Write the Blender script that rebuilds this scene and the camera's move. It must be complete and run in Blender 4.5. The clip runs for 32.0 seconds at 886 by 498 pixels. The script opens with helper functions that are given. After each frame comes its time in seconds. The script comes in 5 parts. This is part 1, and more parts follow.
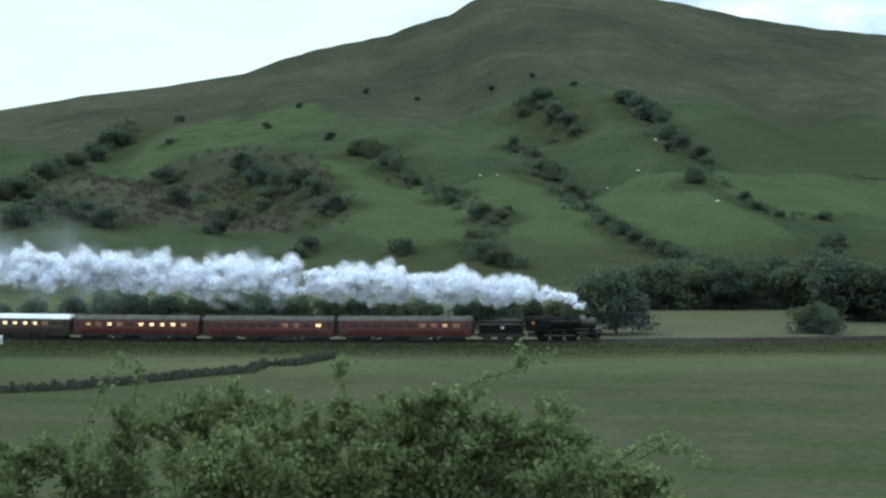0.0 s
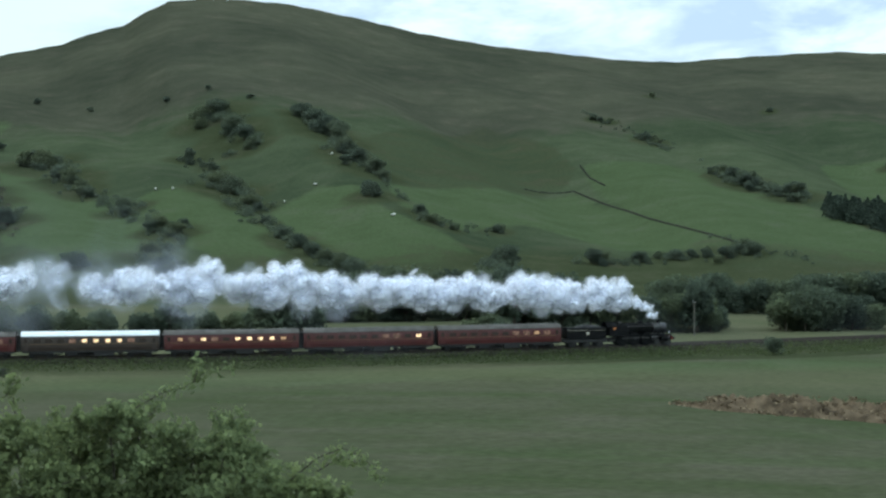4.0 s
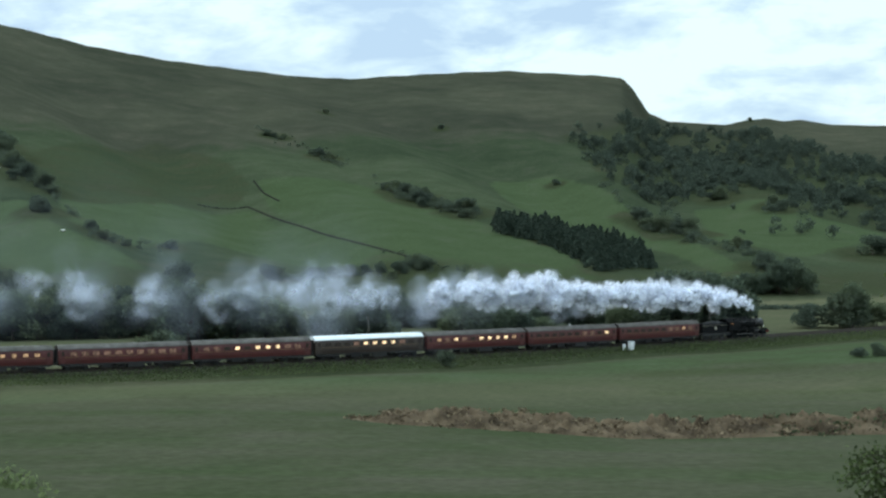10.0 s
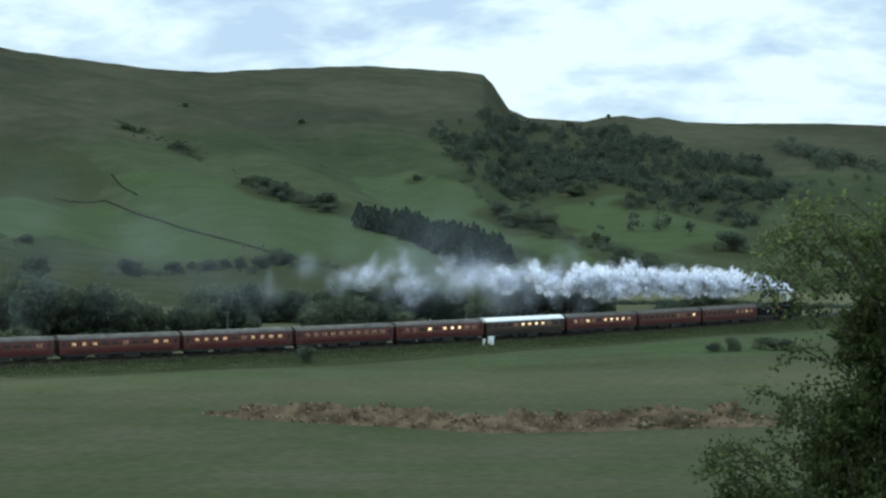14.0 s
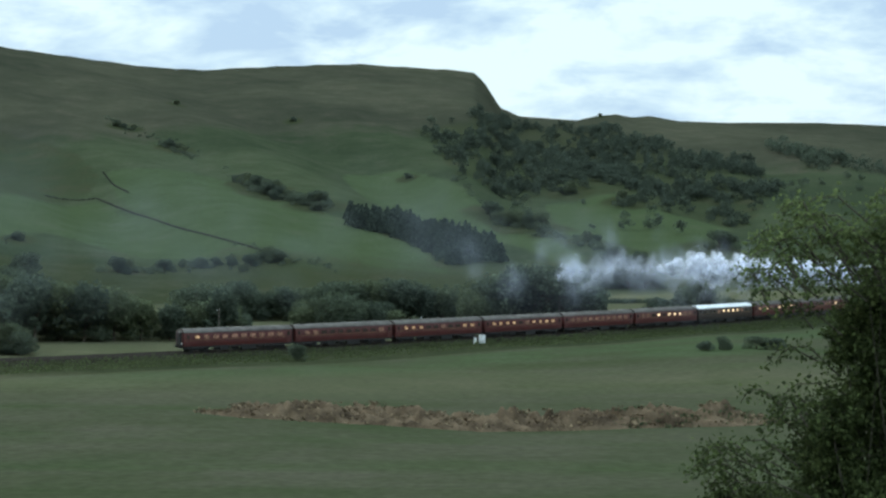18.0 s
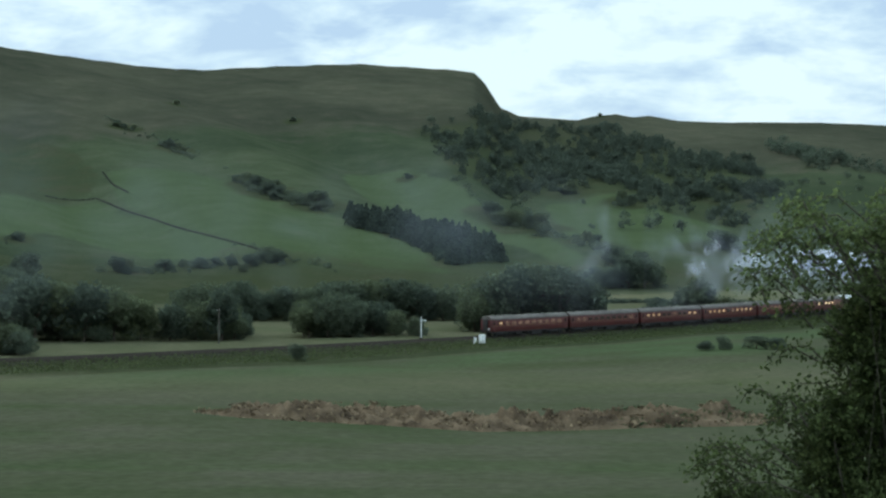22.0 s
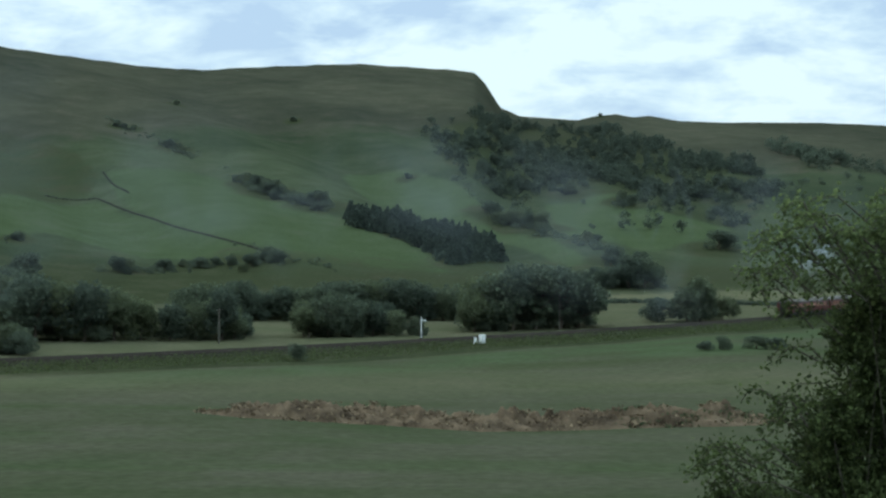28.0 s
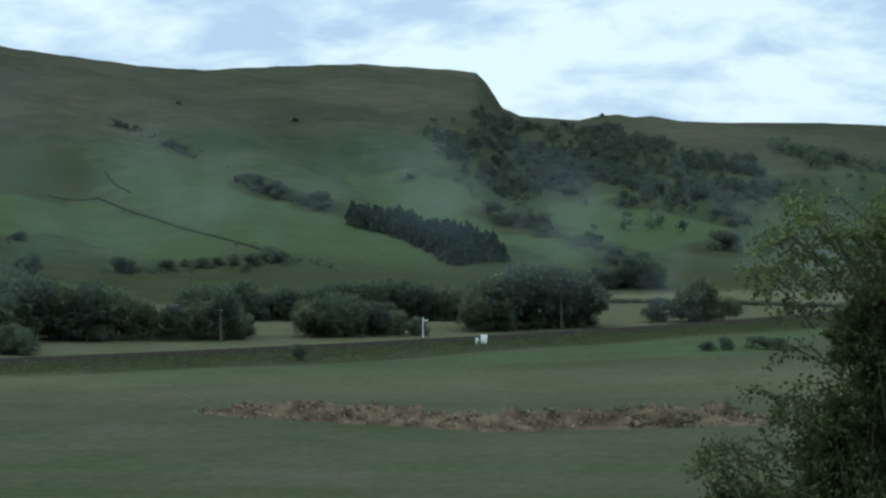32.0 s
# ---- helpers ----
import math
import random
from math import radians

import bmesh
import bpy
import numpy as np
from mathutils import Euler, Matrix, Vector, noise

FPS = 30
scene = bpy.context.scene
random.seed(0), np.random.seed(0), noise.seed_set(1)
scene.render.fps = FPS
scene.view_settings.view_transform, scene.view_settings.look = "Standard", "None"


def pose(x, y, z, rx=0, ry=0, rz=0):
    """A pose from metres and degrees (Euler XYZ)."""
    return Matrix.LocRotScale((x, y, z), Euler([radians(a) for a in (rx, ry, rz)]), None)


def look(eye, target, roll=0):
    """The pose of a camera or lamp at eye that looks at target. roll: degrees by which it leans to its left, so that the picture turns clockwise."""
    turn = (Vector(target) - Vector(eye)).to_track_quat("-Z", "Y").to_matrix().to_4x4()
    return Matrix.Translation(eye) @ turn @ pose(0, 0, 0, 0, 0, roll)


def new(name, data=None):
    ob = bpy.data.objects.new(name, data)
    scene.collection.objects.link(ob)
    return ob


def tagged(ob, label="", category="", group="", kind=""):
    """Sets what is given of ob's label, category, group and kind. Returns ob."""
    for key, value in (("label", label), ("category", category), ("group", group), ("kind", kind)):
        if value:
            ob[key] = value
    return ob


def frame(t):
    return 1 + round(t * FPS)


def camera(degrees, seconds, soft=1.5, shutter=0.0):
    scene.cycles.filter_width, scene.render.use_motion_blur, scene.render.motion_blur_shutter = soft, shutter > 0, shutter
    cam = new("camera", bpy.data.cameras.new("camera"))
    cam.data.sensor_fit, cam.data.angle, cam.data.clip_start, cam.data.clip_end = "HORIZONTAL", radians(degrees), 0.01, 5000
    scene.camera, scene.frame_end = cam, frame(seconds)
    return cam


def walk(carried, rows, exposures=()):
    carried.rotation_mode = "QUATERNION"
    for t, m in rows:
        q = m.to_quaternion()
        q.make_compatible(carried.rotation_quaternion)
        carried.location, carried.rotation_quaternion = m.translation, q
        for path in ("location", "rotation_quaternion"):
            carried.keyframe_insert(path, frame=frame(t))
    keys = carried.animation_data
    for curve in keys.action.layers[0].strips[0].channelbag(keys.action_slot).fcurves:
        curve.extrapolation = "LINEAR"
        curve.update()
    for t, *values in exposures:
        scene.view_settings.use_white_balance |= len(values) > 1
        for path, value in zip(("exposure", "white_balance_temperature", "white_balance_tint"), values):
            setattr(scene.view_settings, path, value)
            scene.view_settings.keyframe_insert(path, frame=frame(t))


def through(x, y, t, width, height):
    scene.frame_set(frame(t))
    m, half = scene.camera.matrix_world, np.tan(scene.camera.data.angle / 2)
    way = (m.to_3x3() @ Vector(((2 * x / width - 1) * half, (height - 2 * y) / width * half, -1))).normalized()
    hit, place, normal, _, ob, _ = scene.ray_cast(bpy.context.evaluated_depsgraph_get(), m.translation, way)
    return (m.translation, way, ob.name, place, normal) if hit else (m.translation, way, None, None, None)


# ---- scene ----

# ---- camera: on a hillside road above the line, panning with the train ----
EYE = 21.1          # height of the lens over the rail tops, which lie at z = 0
cam = camera(27.24, 32.0, soft=2.45)
scene.cycles.transparent_max_bounces = 32      # thin steam lies in many layers
PAN = [
    (0.0, 88.399, 0.217, 24.911), (0.5, 88.406, 0.271, 23.884), (1.0, 88.430, 0.211, 22.747),
    (1.5, 88.545, 0.218, 21.501), (2.0, 88.602, 0.189, 20.244), (2.5, 88.635, 0.178, 18.889),
    (3.0, 88.695, 0.159, 17.345), (3.5, 88.722, 0.128, 16.000), (4.0, 88.776, 0.147, 14.814),
    (4.5, 88.848, 0.119, 13.667), (6.5, 89.193, 0.332, 9.832), (7.0, 89.247, 0.335, 9.072),
    (7.5, 89.265, 0.251, 8.227), (8.0, 89.285, 0.213, 7.447), (8.5, 89.290, 0.283, 6.714),
    (9.0, 89.278, 0.258, 6.064), (9.5, 89.262, 0.244, 5.365), (10.0, 89.235, 0.186, 4.637),
    (10.5, 89.214, 0.147, 3.893), (11.0, 89.202, 0.156, 3.285), (11.5, 89.178, 0.096, 2.684),
    (12.0, 89.157, 0.062, 2.131), (12.5, 89.129, 0.016, 1.528), (13.0, 89.107, 0.037, 1.082),
    (13.5, 89.093, -0.020, 0.684), (14.0, 89.074, -0.035, 0.274), (14.5, 89.049, -0.036, -0.083),
    (16.5, 89.024, -0.170, -0.001), (18.0, 89.025, -0.161, 0.005), (20.0, 89.025, -0.145, 0.004),
    (22.0, 89.023, -0.134, 0.003), (24.0, 89.023, -0.150, 0.003), (25.5, 89.023, -0.146, 0.005),
    (27.5, 89.021, -0.154, 0.006), (29.0, 89.024, -0.160, 0.010), (30.5, 89.022, -0.165, 0.006),
    (31.0, 89.028, -0.152, -0.003), (31.5, 89.018, -0.219, -0.006), (32.0, 89.024, -0.165, 0.063),
]
walk(cam, [(t, pose(0, 0, EYE, rx, ry, rz)) for t, rx, ry, rz in PAN], exposures=[
    (0.0, 0.17, 6420, 10), (3.0, 0.12, 6430, 10), (9.0, 0.0, 6450, 10), (14.0, -0.02, 6430, 10), (20.0, -0.08, 6380, 10), (28.0, -0.10, 6300, 10), (31.5, -0.12, 6250, 10), (32.0, -0.15, 6200, 10)])

# ---- sky and sun: a bright evening overcast ----
SUN_EL, SUN_AZ = radians(38), radians(-60)      # azimuth from +y towards +x
world = bpy.data.worlds.new("evening_sky")
scene.world = world
world.use_nodes = True
wn, wl = world.node_tree.nodes, world.node_tree.links
wn.clear()
w_out, w_bg = wn.new("ShaderNodeOutputWorld"), wn.new("ShaderNodeBackground")
w_sky = wn.new("ShaderNodeTexSky")
w_sky.sky_type, w_sky.sun_disc = "NISHITA", False
w_sky.sun_elevation, w_sky.sun_rotation = SUN_EL, SUN_AZ
w_skys = wn.new("ShaderNodeMix"); w_skys.data_type, w_skys.blend_type = "RGBA", "MULTIPLY"
w_skys.inputs[0].default_value = 1.0
w_skys.inputs[7].default_value = (0.10, 0.10, 0.10, 1)
wl.new(w_sky.outputs[0], w_skys.inputs[6])
w_tc = wn.new("ShaderNodeTexCoord")
w_map = wn.new("ShaderNodeMapping"); w_map.inputs["Scale"].default_value = (13.0, 13.0, 36.0)
w_map.inputs["Location"].default_value = (3.3, 1.7, 0.55)
wl.new(w_tc.outputs["Generated"], w_map.inputs["Vector"])
w_n1 = wn.new("ShaderNodeTexNoise"); w_n1.inputs["Scale"].default_value = 1.0
w_n1.inputs["Detail"].default_value, w_n1.inputs["Roughness"].default_value, w_n1.inputs["Distortion"].default_value = 6.0, 0.56, 0.25
wl.new(w_map.outputs[0], w_n1.inputs["Vector"])
w_r = wn.new("ShaderNodeValToRGB")
w_r.color_ramp.elements[0].position, w_r.color_ramp.elements[0].color = 0.38, (0.55, 0.76, 0.97, 1)
w_r.color_ramp.elements[1].position, w_r.color_ramp.elements[1].color = 0.57, (0.92, 1.13, 1.17, 1)
w_e = w_r.color_ramp.elements.new(0.47); w_e.color = (0.70, 0.92, 1.06, 1)
wl.new(w_n1.outputs[0], w_r.inputs[0])
# thin bright cloud towards the low sun
w_dir = wn.new("ShaderNodeSeparateXYZ"); wl.new(w_tc.outputs["Generated"], w_dir.inputs[0])
w_west = wn.new("ShaderNodeMapRange"); w_west.interpolation_type = "SMOOTHSTEP"
w_west.inputs[1].default_value, w_west.inputs[2].default_value = -0.28, -0.50
wl.new(w_dir.outputs[0], w_west.inputs[0])
w_glow = wn.new("ShaderNodeMix"); w_glow.data_type = "RGBA"
w_glow.inputs[7].default_value = (0.77, 0.99, 1.03, 1)
w_west2 = wn.new("ShaderNodeMath"); w_west2.operation = "MULTIPLY"; w_west2.inputs[1].default_value = 0.85
wl.new(w_west.outputs[0], w_west2.inputs[0]); wl.new(w_west2.outputs[0], w_glow.inputs[0])
wl.new(w_r.outputs[0], w_glow.inputs[6])
w_mix = wn.new("ShaderNodeMix"); w_mix.data_type = "RGBA"
w_mix.inputs[0].default_value = 0.9
wl.new(w_skys.outputs[2], w_mix.inputs[6]); wl.new(w_glow.outputs[2], w_mix.inputs[7])
# an overcast sky is brighter overhead than near the horizon
w_sep = wn.new("ShaderNodeSeparateXYZ"); wl.new(w_tc.outputs["Generated"], w_sep.inputs[0])
w_up = wn.new("ShaderNodeMapRange"); w_up.interpolation_type = "SMOOTHSTEP"
w_up.inputs[1].default_value, w_up.inputs[2].default_value, w_up.inputs[3].default_value, w_up.inputs[4].default_value = 0.12, 0.9, 1.0, 2.0
wl.new(w_sep.outputs[2], w_up.inputs[0]); wl.new(w_up.outputs[0], w_bg.inputs[1])
wl.new(w_mix.outputs[2], w_bg.inputs[0])
wl.new(w_bg.outputs[0], w_out.inputs[0])
sun = new("sun", bpy.data.lights.new("sun", "SUN"))
sun.data.energy, sun.data.angle, sun.data.color = 0.6, radians(14), (1.0, 0.94, 0.86)
sun.matrix_world = look((0, 0, 0), (-math.cos(SUN_EL) * math.sin(SUN_AZ), -math.cos(SUN_EL) * math.cos(SUN_AZ), -math.sin(SUN_EL)))

# ---- plan of the valley: bearings in degrees from +y, ranges in metres from the road ----
def smooth(lo, hi, v):
    k = np.clip((np.asarray(v, float) - lo) / (hi - lo), 0, 1)
    return k * k * (3 - 2 * k)


def polar(bearing, rng):
    return rng * math.sin(radians(bearing)), rng * math.cos(radians(bearing))


# the ridge: a rounded summit, a long saddle and a cut-off nose
RIDGE_A = [-180, -60, -38.5, -36, -33.4, -31.1, -29.9, -28.8, -26.6, -25.7, -24.7, -24, -23.3, -22.1, -20.9, -19.5, -17.3, -15.6, -13.3, -11, -9.2,
           -7.5, -6.1, -4, -2.7, 0.1, 0.97, 1.33, 1.77, 2.4, 4.16, 4.77, 5.38, 5.91, 6.43, 7.31, 9, 11.6, 13.6, 40, 180]
RIDGE_E = [1.5, 2.0, 2.72, 3.17, 3.5, 3.89, 4.33, 4.65, 5.08, 5.43, 5.69, 6.12, 6.45, 6.57, 6.52, 6.39, 5.94, 5.53, 5.12, 4.85, 4.64,
           4.56, 4.66, 4.76, 4.8, 4.64, 4.55, 4.17, 3.46, 3.18, 3.06, 3.2, 3.25, 3.14, 3.19, 3.03, 2.97, 2.96, 2.84, 2.0, 1.5]


def ridge_range(a):
    return np.interp(a, [-180, -45, -30, -22, -8, 1, 2.4, 14, 180], [1200, 1150, 1180, 1230, 1300, 1340, 1360, 1380, 1300])


def hill_foot(a):
    return np.interp(a, [-180, -45, -38, -20, -8, 2, 10, 180], [430, 430, 415, 425, 450, 500, 560, 560])


# the railway: arc length s runs with the train
TRACK_S = np.arange(-420.0, 902.0, 2.0)
_bend = np.interp(TRACK_S, [-140, -100, 50, 150, 250, 300, 330], [0, 3.87, 2.31, 1.25, 2.99, 2.5, 0]) / 1000
_head = np.cumsum(_bend) * 2.0
_i0 = int(np.argmin(abs(TRACK_S)))
_head += 0.46339 - _head[_i0]
TRACK_X, TRACK_Y = np.cumsum(np.cos(_head)) * 2.0, np.cumsum(np.sin(_head)) * 2.0
TRACK_X += 269.23 * math.sin(radians(-20)) - TRACK_X[_i0]
TRACK_Y += 269.23 * math.cos(radians(-20)) - TRACK_Y[_i0]


def track_at(s):
    return float(np.interp(s, TRACK_S, TRACK_X)), float(np.interp(s, TRACK_S, TRACK_Y)), float(np.interp(s, TRACK_S, _head))


def beside(s, off):
    """A point off metres to the left (far side) of the running line at s."""
    x, y, h = track_at(s)
    return x - off * math.sin(h), y + off * math.cos(h)


def track_gap(x, y):
    """Signed distance from the line: positive on its far side."""
    x, y = np.atleast_1d(x), np.atleast_1d(y)
    out = np.full(x.shape, 999.0)
    r = np.hypot(x, y)
    idx = np.where((r > 190) & (r < 800) & (y > 60))[0]
    for k in range(0, len(idx), 20000):
        i = idx[k:k + 20000]
        d2 = (x[i, None] - TRACK_X[None, ::3]) ** 2 + (y[i, None] - TRACK_Y[None, ::3]) ** 2
        j = d2.argmin(1) * 3
        out[i] = -(x[i] - TRACK_X[j]) * np.sin(_head[j]) + (y[i] - TRACK_Y[j]) * np.cos(_head[j])
    return out


def ripple(x, y, size, seed):
    """Cheap smooth relief from a few crossed waves, about -1 to 1."""
    rs = np.random.RandomState(seed)
    out = 0
    for k in range(6):
        th, ph, ln = rs.uniform(0, 6.283), rs.uniform(0, 6.283), size * rs.uniform(0.55, 1.6)
        out = out + np.sin((x * math.cos(th) + y * math.sin(th)) * 6.283 / ln + ph)
    return out / 3.2


def height(x, y, gap=None):
    x, y = np.asarray(x, float), np.asarray(y, float)
    r, a = np.hypot(x, y), np.degrees(np.arctan2(x, y))
    near = np.interp(r, [0, 3, 8, 14, 18, 30, 70, 130, 180, 240, 700], [19.4, 19.3, 18.2, 17.2, 16.4, 12.2, 4.6, 0.1, -0.7, -1.0, -1.0])
    near = near + smooth(120, 200, r) * 0.35 * ripple(x, y, 90, 3)
    near = near + 1.9 * np.exp(-((a - 9.5) / 3.6) ** 2 - ((r - 300) / 45) ** 2)
    r0, r1 = hill_foot(a), ridge_range(a)
    top = EYE + np.tan(np.radians(np.interp(a, RIDGE_A, RIDGE_E))) * r1
    u = np.clip((r - r0) / (r1 - r0), 0, 1)
    rise = u ** 1.28
    z = near * (1 - rise) + top * rise
    z = z + 8.0 * np.sin(np.pi * u) * ripple(np.radians(a) * 900 + r * 0.25, r * 0.22, 150, 8)
    z = z + 0.45 * np.sin(np.pi * u) * ripple(x, y, 80, 12)
    z = np.where(r > r1, top - (r - r1) * 0.22 - 0.0001 * (r - r1) ** 2, z)
    z = np.maximum(z, -60)
    back = smooth(70, 115, abs(a))
    z = z * (1 - back) + (19.4 + 0.05 * r) * back
    g = track_gap(x.ravel(), y.ravel()).reshape(x.shape) if gap is None else gap
    bed = 1 - smooth(5.5, 11, abs(g - 1.7))
    return z * (1 - bed) + (-0.78) * bed


def ground_at(x, y):
    return float(height(np.array([x]), np.array([y]))[0])

# ---- materials ----
def material(name):
    m = bpy.data.materials.new(name)
    m.use_nodes = True
    n, l = m.node_tree.nodes, m.node_tree.links
    return m, n, l, n["Principled BSDF"]


def noise_node(n, l, scale, detail=4.0, vector=None, rough=0.55):
    t = n.new("ShaderNodeTexNoise")
    t.inputs["Scale"].default_value, t.inputs["Detail"].default_value, t.inputs["Roughness"].default_value = scale, detail, rough
    if vector is not None:
        l.new(vector, t.inputs["Vector"])
    return t


def ramp_node(n, l, fac, stops):
    r = n.new("ShaderNodeValToRGB")
    while len(r.color_ramp.elements) < len(stops):
        r.color_ramp.elements.new(0.5)
    for e, (p, c) in zip(r.color_ramp.elements, stops):
        e.position, e.color = p, (*c, 1)
    l.new(fac, r.inputs[0])
    return r.outputs[0]


def mix_node(n, l, fac, a, b, kind="MIX"):
    m = n.new("ShaderNodeMix")
    m.data_type, m.blend_type = "RGBA", kind
    for s, v in ((m.inputs[0], fac), (m.inputs[6], a), (m.inputs[7], b)):
        if isinstance(v, (int, float)):
            s.default_value = v
        elif isinstance(v, tuple):
            s.default_value = (*v, 1)
        else:
            l.new(v, s)
    return m.outputs[2]


def paint(name, c, scale=3.0, spread=0.35, rough=0.5, metal=0.0, bump=0.15, fine=40.0):
    """A worn surface: colour varied at a coarse and a fine scale, with fine relief."""
    m, n, l, b = material(name)
    tc = n.new("ShaderNodeTexCoord").outputs["Object"]
    big, small = noise_node(n, l, scale, 4, tc), noise_node(n, l, fine, 3, tc)
    dark, light = tuple(v * (1 - spread) for v in c), tuple(min(1, v * (1 + spread)) for v in c)
    col = ramp_node(n, l, big.outputs[0], [(0.3, dark), (0.7, light)])
    col = mix_node(n, l, 0.25, col, ramp_node(n, l, small.outputs[0], [(0.3, dark), (0.7, light)]))
    l.new(col, b.inputs["Base Color"])
    b.inputs["Roughness"].default_value, b.inputs["Metallic"].default_value = rough, metal
    b.inputs["Specular IOR Level"].default_value = 0.5 if rough < 0.7 else 0.04
    bn = n.new("ShaderNodeBump"); bn.inputs["Strength"].default_value = bump; bn.inputs["Distance"].default_value = 0.02
    l.new(small.outputs[0], bn.inputs["Height"]); l.new(bn.outputs[0], b.inputs["Normal"])
    return m


def leafage(name, dark, light, through=0.25, spread=0.0):
    """Leaves: tint from plant to plant and from leaf to leaf, some light through them."""
    m, n, l, b = material(name)
    isl, inf = n.new("ShaderNodeNewGeometry"), n.new("ShaderNodeObjectInfo")
    col = ramp_node(n, l, isl.outputs["Random Per Island"], [(0.0, dark), (0.75, light), (1.0, tuple(v * 1.35 for v in light))])
    tint = ramp_node(n, l, inf.outputs["Random"], [(0.0, (0.72, 0.74, 0.78)), (0.5, (1.0, 1.0, 1.0)), (1.0, (1.22, 1.15, 0.9))])
    col = mix_node(n, l, 1.0, col, tint, "MULTIPLY")
    l.new(col, b.inputs["Base Color"])
    b.inputs["Roughness"].default_value = 0.75
    b.inputs["Specular IOR Level"].default_value = 0.08
    t = n.new("ShaderNodeBsdfTranslucent"); l.new(col, t.inputs[0])
    if spread:
        # each card stands for many leaves that look every way, most of them up
        nm = n.new("ShaderNodeVectorMath"); nm.operation = "MULTIPLY_ADD"
        nm.inputs[1].default_value, nm.inputs[2].default_value = (0.45,) * 3, (0, -0.1, spread)
        l.new(isl.outputs["Normal"], nm.inputs[0])
        nz = n.new("ShaderNodeVectorMath"); nz.operation = "NORMALIZE"; l.new(nm.outputs[0], nz.inputs[0])
        l.new(nz.outputs[0], b.inputs["Normal"])
    ms = n.new("ShaderNodeMixShader"); ms.inputs[0].default_value = through
    l.new(b.outputs[0], ms.inputs[1]); l.new(t.outputs[0], ms.inputs[2])
    l.new(ms.outputs[0], n["Material Output"].inputs[0])
    return m


def grass_ground():
    """Valley grass; the cover attribute says where it is pasture (r), moor (g) or rough growth (b)."""
    m, n, l, b = material("grass_ground")
    pos = n.new("ShaderNodeNewGeometry").outputs["Position"]
    at = n.new("ShaderNodeAttribute"); at.attribute_name = "cover"
    sep = n.new("ShaderNodeSeparateColor"); l.new(at.outputs["Color"], sep.inputs[0])
    broad, mid, fine = noise_node(n, l, 0.012, 5, pos), noise_node(n, l, 0.07, 5, pos, 0.65), noise_node(n, l, 0.9, 4, pos)
    st = n.new("ShaderNodeMapping"); st.inputs["Scale"].default_value = (0.004, 0.06, 0.1); l.new(pos, st.inputs[0])
    streak = noise_node(n, l, 1.0, 4, st.outputs[0])
    field = ramp_node(n, l, streak.outputs[0], [(0.34, (0.044, 0.054, 0.026)), (0.50, (0.066, 0.065, 0.043)), (0.64, (0.050, 0.064, 0.031))])
    blot = noise_node(n, l, 0.045, 6, pos, 0.7)
    field = mix_node(n, l, 0.5, field, ramp_node(n, l, blot.outputs[0], [(0.36, (0.040, 0.056, 0.025)), (0.50, (0.058, 0.064, 0.037)), (0.64, (0.076, 0.074, 0.051))]))
    hillc = ramp_node(n, l, mid.outputs[0], [(0.30, (0.037, 0.048, 0.028)), (0.5, (0.045, 0.058, 0.033)), (0.72, (0.058, 0.065, 0.042))])
    past = ramp_node(n, l, mid.outputs[0], [(0.28, (0.046, 0.064, 0.030)), (0.55, (0.054, 0.073, 0.036)), (0.75, (0.066, 0.077, 0.046))])
    moor = ramp_node(n, l, mid.outputs[0], [(0.28, (0.042, 0.046, 0.031)), (0.55, (0.054, 0.056, 0.039)), (0.75, (0.072, 0.066, 0.048))])
    rough = ramp_node(n, l, mid.outputs[0], [(0.28, (0.028, 0.034, 0.017)), (0.55, (0.039, 0.046, 0.024)), (0.75, (0.056, 0.055, 0.035))])
    l_up = n.new("ShaderNodeSeparateXYZ"); l.new(pos, l_up.inputs[0])
    hmask = n.new("ShaderNodeMapRange"); hmask.inputs[1].default_value, hmask.inputs[2].default_value = 1.0, 7.0
    l.new(l_up.outputs[2], hmask.inputs[0])
    wob = n.new("ShaderNodeMath"); wob.operation = "MULTIPLY_ADD"; wob.inputs[1].default_value, wob.inputs[2].default_value = 0.9, -0.45
    l.new(mid.outputs[0], wob.inputs[0])

    def mask(socket):
        add = n.new("ShaderNodeMath"); add.operation = "ADD"; l.new(socket, add.inputs[0]); l.new(wob.outputs[0], add.inputs[1])
        mr = n.new("ShaderNodeMapRange"); mr.interpolation_type = "SMOOTHSTEP"
        mr.inputs[1].default_value, mr.inputs[2].default_value = 0.3, 0.7
        l.new(add.outputs[0], mr.inputs[0])
        return mr.outputs[0]
    col = mix_node(n, l, hmask.outputs[0], field, hillc)
    col = mix_node(n, l, mask(sep.outputs[1]), col, moor)
    # broad light and dark patches paint extra relief shading into the hill colour
    patch = noise_node(n, l, 0.0085, 6, pos, 0.6)
    col = mix_node(n, l, hmask.outputs[0], col, mix_node(n, l, 0.55, col, ramp_node(n, l, patch.outputs[0], [(0.38, (0.30, 0.32, 0.31)), (0.60, (0.62, 0.60, 0.57))]), "OVERLAY"))
    col = mix_node(n, l, mask(sep.outputs[0]), col, past)
    col = mix_node(n, l, mask(sep.outputs[2]), col, rough)
    hay = ramp_node(n, l, mid.outputs[0], [(0.3, (0.074, 0.080, 0.042)), (0.7, (0.112, 0.106, 0.066))])
    col = mix_node(n, l, at.outputs["Alpha"], col, hay)
